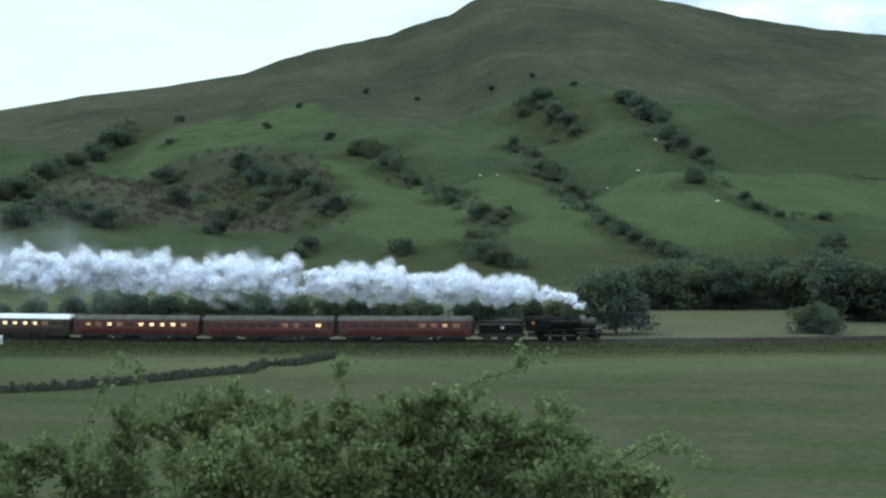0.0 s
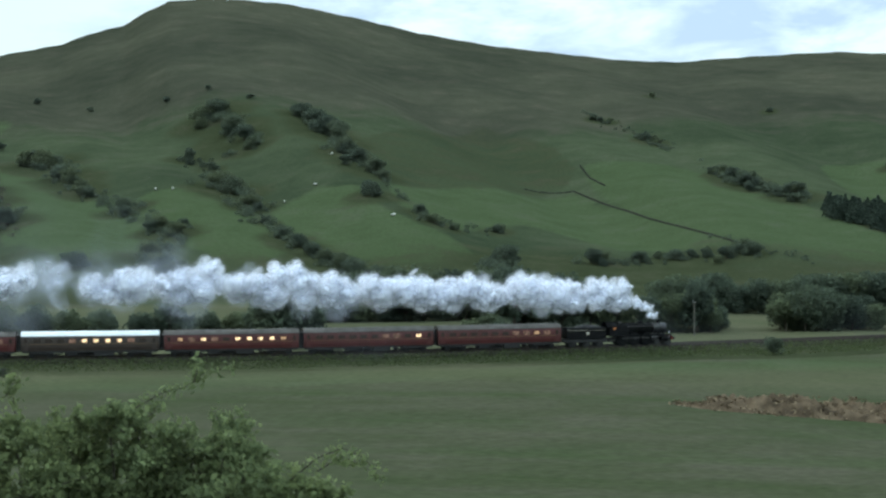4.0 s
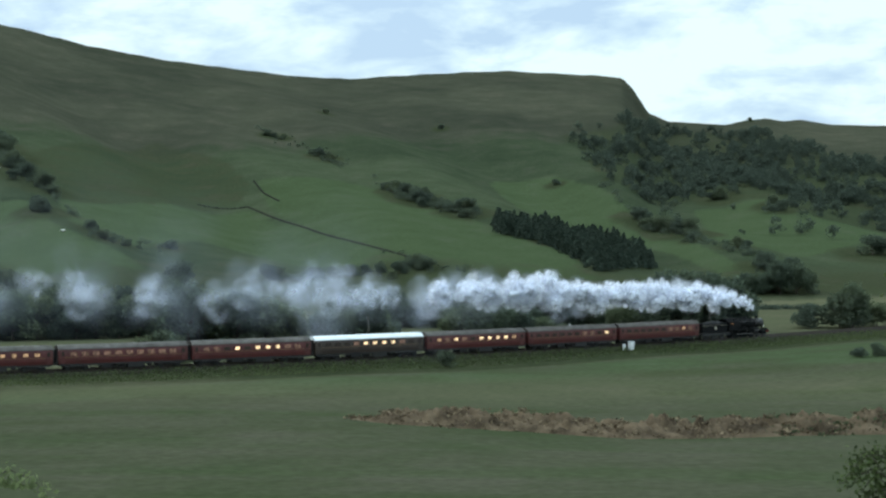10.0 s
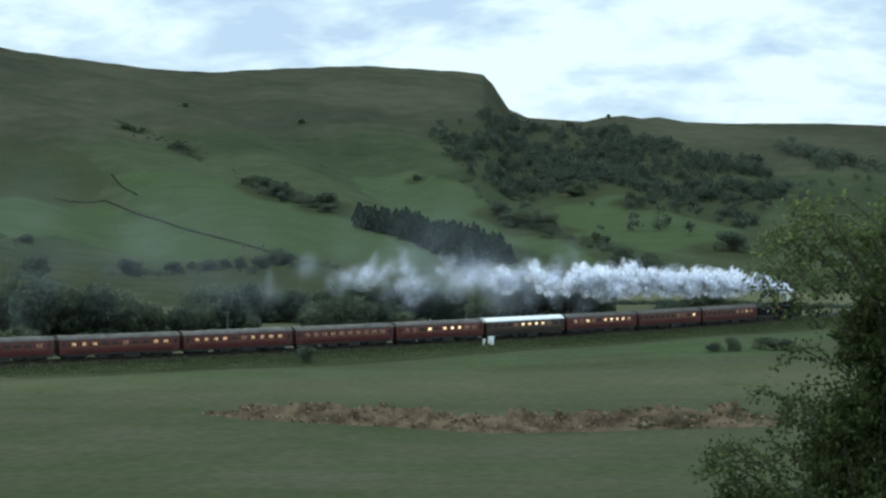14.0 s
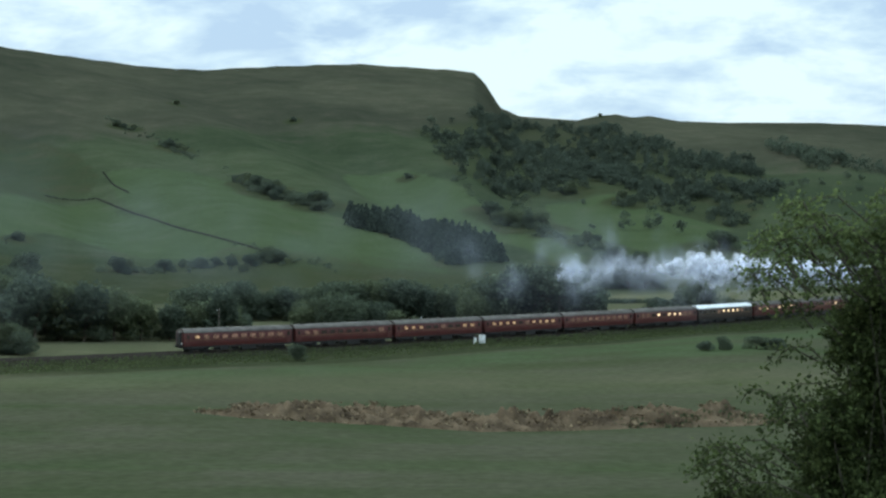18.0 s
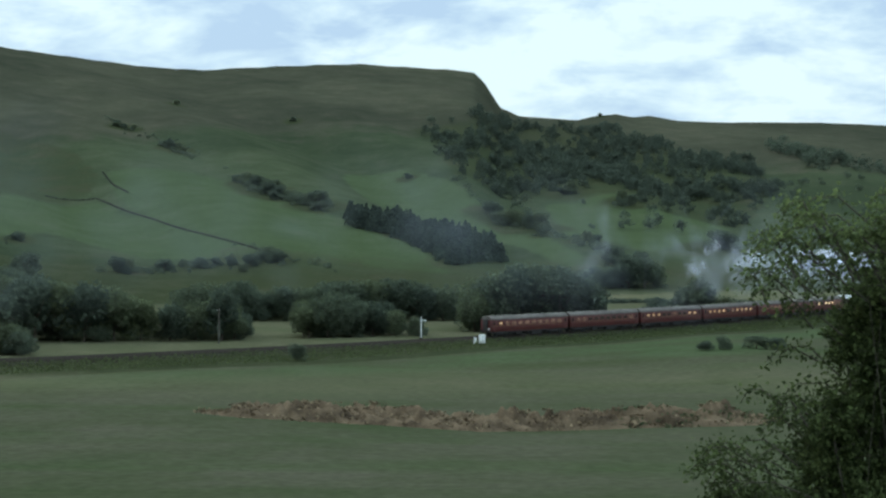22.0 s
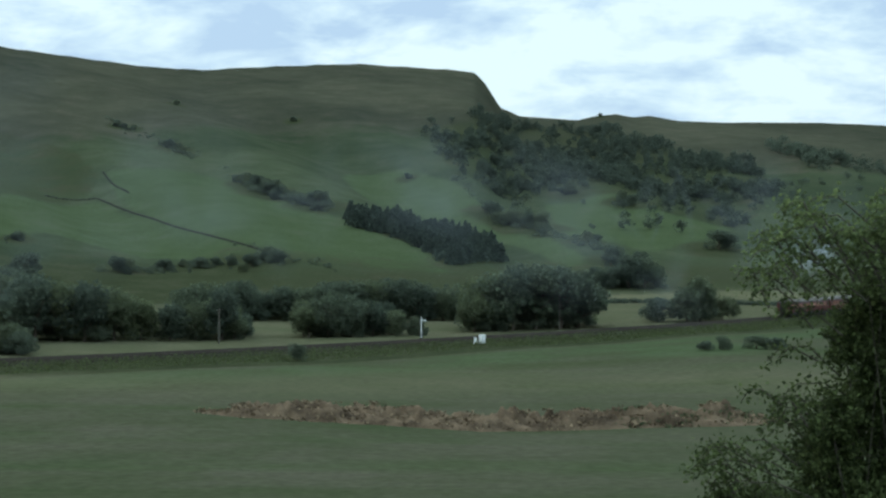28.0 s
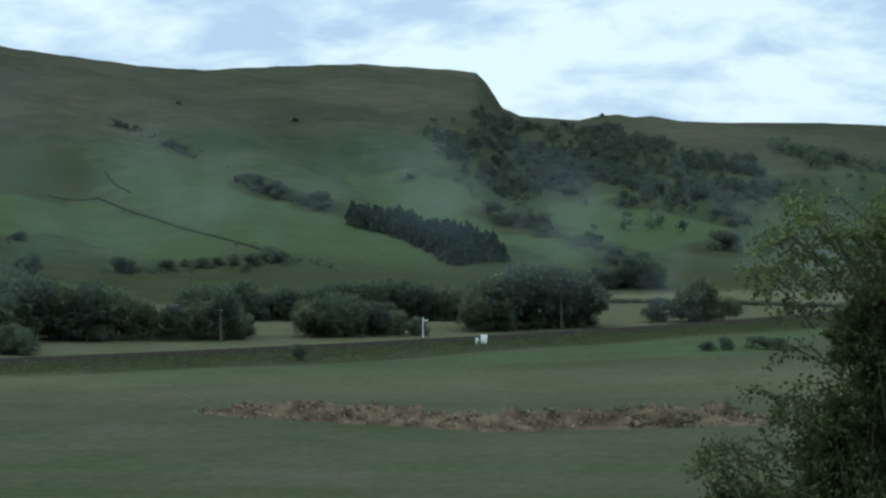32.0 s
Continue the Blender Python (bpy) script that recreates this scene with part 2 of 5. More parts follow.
    col = mix_node(n, l, 0.42, col, ramp_node(n, l, fine.outputs[0], [(0.3, (0.32, 0.33, 0.32)), (0.7, (0.68, 0.67, 0.66))]), "OVERLAY")
    l.new(col, b.inputs["Base Color"])
    b.inputs["Roughness"].default_value, b.inputs["Specular IOR Level"].default_value = 1.0, 0.0
    bn = n.new("ShaderNodeBump"); bn.inputs["Strength"].default_value = 0.3; bn.inputs["Distance"].default_value = 0.5
    l.new(fine.outputs[0], bn.inputs["Height"]); l.new(bn.outputs[0], b.inputs["Normal"])
    return m


GRASS = grass_ground()
LEAF_TREE = leafage("tree_leaves", (0.082, 0.106, 0.076), (0.096, 0.122, 0.080), 0.48, 0.6)
LEAF_BUSH = leafage("thorn_leaves", (0.076, 0.098, 0.072), (0.090, 0.112, 0.076), 0.46, 0.6)
LEAF_NEAR = leafage("hedge_leaves", (0.110, 0.136, 0.062), (0.180, 0.216, 0.092), 0.5, 0.35)
LEAF_ROSE = leafage("briar_leaves", (0.031, 0.043, 0.022), (0.074, 0.100, 0.043), 0.42)
LEAF_SHOOT = leafage("young_leaves", (0.060, 0.082, 0.040), (0.128, 0.165, 0.070), 0.45)
LEAF_BRIAR = leafage("bramble_leaves", (0.140, 0.172, 0.078), (0.232, 0.276, 0.118), 0.5, 0.35)
LEAF_PINE = leafage("conifer_needles", (0.036, 0.054, 0.038), (0.062, 0.082, 0.058), 0.3, 0.6)
BARK = paint("bark", (0.10, 0.085, 0.065), 6, 0.5, 0.9, 0, 0.6, 30)
TWIG = paint("twig_bark", (0.075, 0.066, 0.05), 8, 0.4, 0.85, 0, 0.4, 60)
STONE = paint("gritstone", (0.036, 0.038, 0.028), 1.5, 0.55, 0.95, 0, 0.8, 9)
BALLAST = paint("ballast", (0.030, 0.029, 0.020), 0.8, 0.5, 0.95, 0, 0.9, 8)
RAIL_STEEL = paint("rail_steel", (0.050, 0.042, 0.034), 2, 0.4, 0.8, 0.1, 0.2, 30)
SLEEPER = paint("sleeper_concrete", (0.04, 0.036, 0.03), 2, 0.35, 0.9, 0, 0.4, 20)
WOOD_GREY = paint("weathered_wood", (0.13, 0.12, 0.10), 2.5, 0.4, 0.85, 0, 0.4, 25)
WHITE_PAINT = paint("white_paint", (0.78, 0.79, 0.78), 1.5, 0.12, 0.5, 0, 0.1, 20)
SPOIL = paint("dry_spoil", (0.096, 0.070, 0.045), 0.36, 0.85, 0.95, 0, 0.9, 6)
STRAW = paint("pale_straw", (0.19, 0.145, 0.092), 0.9, 0.5, 0.9, 0, 0.7, 9)
WOOL = paint("wool", (0.62, 0.60, 0.54), 4, 0.2, 0.95, 0, 0.5, 30)
LEAF_VERGE = leafage("verge_growth", (0.047, 0.065, 0.030), (0.068, 0.088, 0.041), 0.45, 0.6)


def glow_glass(name, colour, strength):
    """A window pane that glows unevenly; bright ones stand for saloon lamps on behind it."""
    m, n, l, b = material(name)
    tc = n.new("ShaderNodeTexCoord").outputs["Object"]
    nz = noise_node(n, l, 2.6, 2, tc)
    st = n.new("ShaderNodeMapRange")
    st.inputs[1].default_value, st.inputs[2].default_value, st.inputs[3].default_value, st.inputs[4].default_value = 0.35, 0.62, 0.25 * strength, 1.5 * strength
    l.new(nz.outputs[0], st.inputs[0]); l.new(st.outputs[0], b.inputs["Emission Strength"])
    b.inputs["Emission Color"].default_value = (*colour, 1)
    b.inputs["Base Color"].default_value = (0.03, 0.025, 0.02, 1)
    b.inputs["Roughness"].default_value = 0.12
    return m


MAROON = paint("maroon_coach_paint", (0.080, 0.0165, 0.0145), 0.8, 0.3, 0.42, 0, 0.05, 14)
CHOCOLATE = paint("dark_umber_coach_paint", (0.040, 0.026, 0.020), 0.8, 0.3, 0.42, 0, 0.05, 14)
ROOF_GREY = paint("sooty_grey_roof", (0.115, 0.105, 0.095), 0.6, 0.4, 0.75, 0, 0.2, 10)
ROOF_WHITE = paint("white_roof", (0.80, 0.82, 0.82), 0.6, 0.12, 0.6, 0, 0.15, 10)
SOOT = paint("sooty_black_steel", (0.020, 0.019, 0.018), 1.2, 0.5, 0.55, 0.1, 0.2, 18)
LOCO_BLACK = paint("oily_black_paint", (0.012, 0.012, 0.012), 1.0, 0.45, 0.72, 0.0, 0.1, 16)
STEEL = paint("bright_steel", (0.17, 0.16, 0.155), 2, 0.3, 0.5, 0.8, 0.1, 30)
COAL = paint("coal", (0.012, 0.012, 0.012), 5, 0.6, 0.6, 0, 0.8, 12)
CREAM = paint("cream_paint", (0.55, 0.50, 0.38), 2, 0.2, 0.5, 0, 0.1, 20)
BUFFER_RED = paint("buffer_beam_red", (0.22, 0.03, 0.02), 2, 0.3, 0.5, 0, 0.1, 20)
# unlit panes, given a trace of glow all the same
GLASS_DARK = glow_glass("dark_window", (0.5, 0.42, 0.40), 0.03)
# pale panes: the pinkish glow stands in for reflections and weak inner light
GLASS_PALE = glow_glass("pale_window", (1.0, 0.62, 0.46), 0.16)
GLASS_MID = glow_glass("half_lit_window", (1.0, 0.66, 0.36), 0.55)
GLASS_LIT = glow_glass("lit_window", (1.0, 0.74, 0.42), 1.5)
LAMP_GLOW = glow_glass("firelight", (1.0, 0.45, 0.16), 0.5)
OCHRE = paint("ochre_lining", (0.20, 0.12, 0.05), 2, 0.2, 0.5, 0, 0.1, 20)
LEAF_BRACKEN = leafage("bracken_fronds", (0.050, 0.042, 0.034), (0.078, 0.064, 0.053), 0.4, 0.6)

# ---- helpers for building ----
def mesh_of(name, verts, faces, mat, smooth_faces=False):
    me = bpy.data.meshes.new(name)
    verts = np.asarray(verts, np.float32)
    faces = np.asarray(faces, np.int32)
    k = faces.shape[1]
    me.vertices.add(len(verts)); me.vertices.foreach_set("co", verts.ravel())
    me.loops.add(faces.size); me.loops.foreach_set("vertex_index", faces.ravel())
    me.polygons.add(len(faces)); me.polygons.foreach_set("loop_start", np.arange(0, faces.size, k, dtype=np.int32))
    if smooth_faces:
        me.polygons.foreach_set("use_smooth", np.ones(len(faces), bool))
    me.update(calc_edges=True)
    for mm in (mat if isinstance(mat, (list, tuple)) else [mat]):
        me.materials.append(mm)
    return me


def part(name, bm, mat, parent=None, label="", smooth_faces=False):
    """Link a bmesh (or a mesh) as one mesh object under a thing or a part."""
    if isinstance(bm, bpy.types.Mesh):
        me = bm
    else:
        me = bpy.data.meshes.new(name)
        bmesh.ops.recalc_face_normals(bm, faces=bm.faces)
        if smooth_faces:
            for f in bm.faces:
                f.smooth = True
        bm.to_mesh(me)
        bm.free()
        me.materials.append(mat)
    ob = new(name, me)
    if parent is not None:
        ob.parent = parent
    return tagged(ob, label)


def bm_box(bm, c, s, bevel=0.0, rot=None):
    m = Matrix.Translation(c) @ (rot.to_4x4() if rot is not None else Matrix.Identity(4)) @ Matrix.Diagonal((*s, 1))
    g = bmesh.ops.create_cube(bm, size=1.0, matrix=m)
    if bevel:
        es = list({e for v in g["verts"] for e in v.link_edges})
        bmesh.ops.bevel(bm, geom=es, offset=bevel, segments=1, affect="EDGES")
    return bm


def box(c, s, bevel=0.0, rot=None):
    return bm_box(bmesh.new(), c, s, bevel, rot)


def bm_tube(bm, a, b, r0, r1=None, n=12, caps=True):
    a, b = Vector(a), Vector(b)
    d = b - a
    m = Matrix.Translation((a + b) / 2) @ d.to_track_quat("Z", "Y").to_matrix().to_4x4()
    bmesh.ops.create_cone(bm, cap_ends=caps, segments=n, radius1=r0, radius2=r0 if r1 is None else r1, depth=d.length, matrix=m)
    return bm


def tube(a, b, r0, r1=None, n=12):
    return bm_tube(bmesh.new(), a, b, r0, r1, n)


def thing(name, m, label, category, group="", kind=""):
    e = new(name)
    e.empty_display_size = 0.5
    e.matrix_basis = m
    return tagged(e, label, category, group, kind)


def inside(a, r, poly):
    """Which of the places (bearing, range) lie in a patch of the plan."""
    a, r = np.asarray(a), np.asarray(r)
    px, py = np.array([p[0] for p in poly]), np.array([p[1] for p in poly], float)
    hit = np.zeros(a.shape, bool)
    j = len(px) - 1
    for i in range(len(px)):
        cross = (py[i] > r) != (py[j] > r)
        with np.errstate(divide="ignore", invalid="ignore"):
            xi = (px[j] - px[i]) * (r - py[i]) / (py[j] - py[i]) + px[i]
        hit ^= cross & (a < xi)
        j = i
    return hit


# ---- the ground: one sheet from the road to the horizon ----
LINE_TREES = [(-13.3, 300, 5.1), (-12.6, 327, 12.1), (-11.8, 328, 10.6), (-11.1, 328, 10.5), (-10.2, 332, 9.9), (-9.4, 333, 7.6), (-8.5, 333, 6.9), (-7.7, 333, 7.4),
    (-6.9, 333, 9.3), (-6.5, 334, 4.8), (-4.2, 338, 7.1), (-3.6, 338, 8.6), (-2.9, 339, 8.0), (-2.2, 342, 6.9), (-1.5, 342, 5.0), (-0.9, 342, 3.7),
    (1.0, 354, 8.3), (1.5, 358, 11.5), (2.2, 359, 12.5), (2.9, 363, 13.1), (3.7, 366, 12.6), (4.2, 371, 11.4), (4.6, 378, 2.0)]
FIELD_TREES = [(6.7, 392, 5.4), (8.0, 391, 9.6), (7.6, 391, 7.8), (8.7, 395, 5.6), (-20.0, 297, 11.0), (-19.5, 297, 10.1), (-19.0, 298, 6.6), (-13.8, 300, 4.3),
    (-13.1, 297, 4.0), (-13.4, 300, 4.8)]
BACK_TREES = [(-7.7, 396, 8.2), (-7.0, 396, 8.0), (-6.3, 396, 8.7), (-5.6, 396, 6.3), (-4.9, 395, 7.7), (-4.2, 395, 7.3), (-3.5, 394, 8.6), (-2.8, 393, 8.9),
    (-2.1, 393, 8.8), (-1.4, 392, 9.1), (-0.7, 393, 7.6), (0.0, 393, 7.0), (0.7, 394, 8.0), (4.9, 546, 6.1), (5.3, 546, 6.4), (5.8, 548, 10.2),
    (6.3, 550, 9.2)]
BELT_TREES = [(-38.5, 318, 4.6), (-37.5, 316, 5.5), (-36.5, 315, 6.1), (-35.5, 314, 6.6), (-34.5, 313, 7.1), (-33.5, 313, 6.2), (-32.5, 314, 6.5), (-31.5, 314, 7.7),
    (-30.5, 314, 6.3), (-29.5, 314, 6.2), (-28.5, 312, 6.7), (-27.4, 311, 6.8), (-26.4, 309, 5.9), (-25.4, 308, 5.9), (-24.3, 307, 5.5), (-23.3, 307, 7.2),
    (-22.3, 307, 5.7), (-21.3, 308, 5.4)]
WOOD_TREES = [(-19.1, 362, 7.3), (-18.5, 361, 9.2), (-17.9, 360, 9.6), (-17.2, 360, 9.1), (-16.6, 359, 7.5), (-16.0, 359, 8.9), (-15.4, 360, 10.2), (-14.7, 360, 6.9),
    (-14.1, 361, 8.6), (-13.5, 361, 10.7), (-12.9, 362, 8.7), (-12.3, 363, 6.8), (-11.7, 363, 8.6), (-18.8, 377, 8.5), (-17.9, 377, 8.8), (-17.1, 378, 9.7),
    (-16.2, 378, 10.8), (-15.3, 378, 10.0), (-14.5, 378, 10.0), (-13.6, 377, 9.3), (-12.8, 377, 10.4)]
GULLY_BUSHES = [(-38.2, 636, 8.8), (-37.8, 662, 10.2), (-37.3, 734, 9.1), (-36.8, 752, 7.9), (-36.3, 772, 8.6), (-35.7, 872, 9.2), (-35.3, 900, 10.0), (-34.9, 910, 10.7),
    (-34.7, 930, 8.0)]
SCRUB_BUSHES = [(-33.6, 780, 8.2), (-33.2, 700, 8.2), (-31.1, 748, 8.8), (-30.7, 718, 7.5), (-30.4, 694, 8.2), (-29.9, 672, 7.9), (-29.4, 666, 9.1), (-28.9, 638, 7.1),
    (-28.3, 594, 6.6), (-30.3, 662, 6.1), (-31.5, 654, 6.1), (-31.9, 590, 5.5), (-29.2, 528, 5.9), (-36.0, 604, 6.7), (-35.3, 588, 7.3), (-36.7, 616, 5.7),
    (-37.5, 574, 6.4), (-38.0, 552, 6.8), (-33.4, 872, 3.2), (-26.1, 490, 5.1)]
SLOPE_BUSHES = [(-27.6, 758, 7.0), (-27.1, 752, 7.9), (-26.6, 716, 6.6), (-26.3, 702, 6.5), (-26.0, 678, 5.4), (-25.8, 662, 4.1), (-24.7, 622, 5.4), (-23.6, 566, 5.2),
    (-23.1, 554, 4.5), (-24.0, 510, 5.4), (-23.5, 479, 5.6), (-23.0, 469, 6.1), (-23.7, 491, 4.6)]
CLOUGH_BUSHES = [(-22.3, 818, 7.6), (-21.9, 818, 9.1), (-21.4, 782, 9.2), (-21.0, 762, 7.1), (-20.7, 746, 5.1), (-22.7, 748, 5.5), (-22.0, 722, 3.6), (-21.7, 668, 7.0),
    (-21.4, 654, 7.3), (-20.9, 620, 5.0), (-20.4, 584, 2.9), (-20.7, 626, 4.3)]
CREST_BUSHES = [(-19.2, 816, 6.6), (-18.8, 790, 8.3), (-18.5, 770, 9.0), (-18.1, 760, 8.5), (-17.8, 716, 7.5), (-17.5, 696, 6.0), (-16.9, 678, 6.7), (-17.0, 616, 5.3)]
HEDGE_BUSHES = [(-19.8, 554, 4.5), (-19.3, 538, 4.7), (-18.9, 522, 4.5), (-18.5, 510, 4.7), (-18.0, 496, 5.2), (-17.5, 482, 5.4), (-17.0, 471, 4.9), (-15.5, 592, 4.0),
    (-15.1, 576, 3.6), (-14.5, 574, 2.8), (-13.1, 594, 2.9)]
DOT_BUSHES = [(-28.4, 806, 4.0), (-27.3, 968, 3.6), (-25.7, 928, 2.9), (-23.4, 878, 3.3), (-22.1, 876, 2.7), (-20.8, 846, 2.6), (-30.4, 872, 3.8), (-29.4, 912, 3.4),
    (-33.1, 938, 4.1), (-26.4, 732, 2.3)]
RIDGE_BUSHES = [(-10.1, 964, 3.6), (-9.9, 960, 3.0), (-8.5, 900, 3.9), (-8.1, 884, 3.3), (-6.1, 784, 4.8), (-5.8, 762, 6.1), (-5.4, 744, 6.0), (-3.9, 712, 6.6),
    (-4.9, 736, 4.1), (-4.4, 716, 3.5), (-9.9, 538, 4.3), (-8.7, 552, 3.4), (-7.5, 556, 3.4), (-6.6, 560, 2.8), (-5.6, 552, 3.4), (-5.1, 548, 3.7)]
FAR_BUSHES = [(-6.1, 778, 5.3), (-5.5, 752, 6.0), (-5.1, 738, 5.0), (-3.9, 712, 6.2), (-4.5, 730, 3.2), (-10.1, 962, 3.0), (-9.6, 956, 3.0), (-8.5, 906, 3.9),
    (-8.2, 892, 3.3), (-8.3, 1062, 3.3), (-4.7, 1050, 3.2), (-1.1, 866, 3.2), (-13.1, 596, 3.3), (1.5, 754, 6.5), (1.8, 742, 5.5), (2.3, 738, 6.8),
    (2.7, 726, 6.7), (3.1, 722, 6.7), (3.1, 696, 3.0), (4.5, 670, 4.6), (5.3, 614, 5.7), (6.1, 600, 6.3), (8.6, 680, 8.0), (5.8, 598, 4.4)]
HOLLOW_BUSHES = [(-10.1, 534, 5.0), (-8.6, 552, 4.1), (-8.1, 564, 2.8), (-7.6, 560, 3.5), (-7.1, 558, 3.1), (-6.6, 552, 3.4), (-6.0, 544, 4.4), (-5.3, 548, 4.4),
    (-5.5, 560, 3.5), (-12.9, 512, 6.3), (-13.3, 477, 5.9), (4.9, 1346, 3.3), (5.6, 830, 5.6), (5.9, 814, 5.5), (4.0, 878, 7.1)]
PLANTATION = [(-3.08, 684), (-1.49, 700), (0.28, 692), (1.52, 674), (1.91, 634), (0.29, 574), (-1.13, 630), (-2.90, 660)]
HANGING_WOOD = [(-1.14, 1038), (0.80, 1066), (2.04, 1268), (3.80, 1258), (6.44, 1146), (9.56, 1116), (10.60, 968), (9.58, 830),
    (6.97, 788), (5.57, 852), (3.11, 886), (1.52, 826), (0.28, 852), (-0.43, 986)]
TOP_WOOD = [(9.65, 1206), (10.76, 1174), (12.12, 1106), (13.61, 1108), (13.61, 1058), (11.62, 1068), (10.42, 1132)]
PASTURE_A = [(-10.54, 808), (-7.54, 806), (-5.95, 768), (-4.54, 718), (-3.13, 680), (-1.19, 652), (0.03, 582), (0.38, 554),
    (-4.02, 558), (-6.49, 594), (-8.61, 674), (-10.02, 744)]
PASTURE_B = [(-16.63, 660), (-14.05, 706), (-10.73, 754), (-8.97, 684), (-6.85, 604), (-5.26, 564), (-9.33, 584), (-12.31, 616),
    (-14.58, 572), (-16.29, 604)]
PASTURE_C = [(-20.36, 616), (-18.77, 646), (-17.36, 640), (-16.66, 590), (-14.53, 552), (-13.12, 500), (-16.31, 496), (-18.07, 526),
    (-19.48, 570)]
PASTURE_D = [(-24.18, 652), (-22.62, 652), (-20.53, 590), (-19.13, 536), (-20.71, 497), (-22.81, 530), (-22.98, 570), (-24.53, 618)]
PASTURE_E = [(-28.42, 744), (-27.42, 750), (-25.38, 636), (-24.19, 578), (-24.36, 530), (-26.76, 522), (-28.44, 562)]
PASTURE_F = [(-37.18, 696), (-34.26, 884), (-31.66, 948), (-29.20, 932), (-27.80, 874), (-28.86, 822), (-31.32, 806), (-33.75, 826),
    (-35.82, 716)]
PASTURE_G = [(-28.86, 748), (-27.28, 732), (-25.86, 668), (-24.10, 584), (-24.46, 502), (-26.40, 496), (-27.82, 558), (-28.34, 656)]
PASTURE_H = [(-3.26, 890), (-1.14, 888), (0.28, 836), (1.16, 790), (1.52, 748), (0.28, 728), (-2.38, 770)]
PASTURE_I = [(3.11, 850), (5.57, 858), (7.15, 792), (9.06, 822), (8.20, 712), (6.46, 660), (3.82, 696)]
PASTURE_J = [(1.70, 736), (3.11, 690), (5.23, 586), (4.53, 580), (2.05, 686), (0.64, 720)]
BRACKEN_A = [(-37.18, 696), (-33.75, 826), (-31.32, 806), (-28.86, 748), (-28.16, 642), (-27.82, 558), (-31.68, 614), (-35.15, 586),
    (-37.52, 586)]
# dark green bracken slope; the relief's shade is put into its cover too
SHADED_BRACKEN = [(-17.35, 792), (-13.64, 932), (-11.35, 870), (-10.47, 794), (-11.00, 764), (-13.64, 700), (-16.30, 668), (-17.00, 724)]
WALL_LONG = [(-12.30, 762), (-10.72, 756), (-10.02, 726), (-8.97, 682), (-7.91, 638), (-6.85, 604), (-5.79, 574), (-5.08, 562)]
WALL_SPUR = [(-10.54, 808), (-10.23, 776), (-9.76, 752)]
FIELD_WALL = [(-38.59, 216), (-36.56, 218), (-34.50, 222), (-32.59, 228), (-31.01, 232), (-30.49, 241), (-29.60, 241), (-28.37, 253)]
HEAP_LINE = [(-7.81, 204), (-6.41, 199), (-3.95, 196), (-1.47, 194), (1.19, 190), (3.84, 192), (6.48, 195), (9.09, 196),
    (10.81, 198)]
SHEEP = [(-25.95, 668), (-25.60, 662), (-23.74, 652), (-23.21, 648), (-18.81, 650), (-16.37, 576), (-18.28, 704), (-19.77, 630)]
OPEN_SCRUB = [(-1.50, 1050), (2.00, 1180), (9.00, 1160), (13.50, 1100), (13.50, 760), (9.50, 700), (5.00, 700), (2.50, 760)]


A_GRID = np.concatenate([np.arange(-180, -46, 4.0), np.arange(-46, -40, 0.5), np.arange(-40, 15.5, 0.1), np.arange(15.5, 24, 0.5), np.arange(24, 180, 4.0)])
R_GRID = np.concatenate([[0.6, 2, 4, 6, 8, 10, 12, 15, 18, 22, 28, 35, 45, 60, 80, 100, 115], np.arange(125, 420, 2.5), np.arange(420, 1000, 5.0),
                         np.arange(1000, 1400, 6.0), np.arange(1400, 2000, 60.0), [2100, 2400, 2900, 3600, 4600]])
AA, RG = np.meshgrid(A_GRID, R_GRID, indexing="ij")
# rings lean to the ridge line so that it keeps a clean crest
GX, GY = RG * np.sin(np.radians(AA)), RG * np.cos(np.radians(AA))
GAP = track_gap(GX.ravel(), GY.ravel()).reshape(GX.shape)
GZ = height(GX, GY, GAP)
na, nr = AA.shape
idx = np.arange(na * nr).reshape(na, nr)
nxt = np.roll(idx, -1, 0)
quads = np.stack([idx[:, :-1], nxt[:, :-1], nxt[:, 1:], idx[:, 1:]], -1).reshape(-1, 4)[:, ::-1]
verts = np.stack([GX, GY, GZ], -1).reshape(-1, 3)
hub_ = np.arange(0, na, 2)
quads = np.vstack([quads, np.stack([np.full(len(hub_), na * nr), idx[(hub_ + 2) % na, 0], idx[(hub_ + 1) % na, 0], idx[hub_, 0]], -1)])
gmesh = mesh_of("ground", np.vstack([verts, [[0.11, 0.07, float(GZ[:, 0].mean())]]]), quads, GRASS, True)
cover = np.zeros((na * nr + 1, 4), np.float32)
fa, fr = AA.ravel(), RG.ravel()
U = np.clip((fr - hill_foot(fa)) / (ridge_range(fa) - hill_foot(fa)), 0, 1)
for poly in (PASTURE_A, PASTURE_B, PASTURE_C, PASTURE_D, PASTURE_E, PASTURE_F, PASTURE_G, PASTURE_H, PASTURE_I, PASTURE_J):
    cover[:-1, 0][inside(fa, fr, poly)] = {id(PASTURE_B): 0.8, id(PASTURE_F): 0.62}.get(id(poly), 1.0)
edge = np.interp(fa, [-40, -34, -26, -18, -11, -5, 2, 14], [0.62, 0.60, 0.52, 0.50, 0.52, 0.62, 0.60, 0.62])
cover[:-1, 1] = smooth(-0.12, 0.16, U - edge) * (fr < 1500)
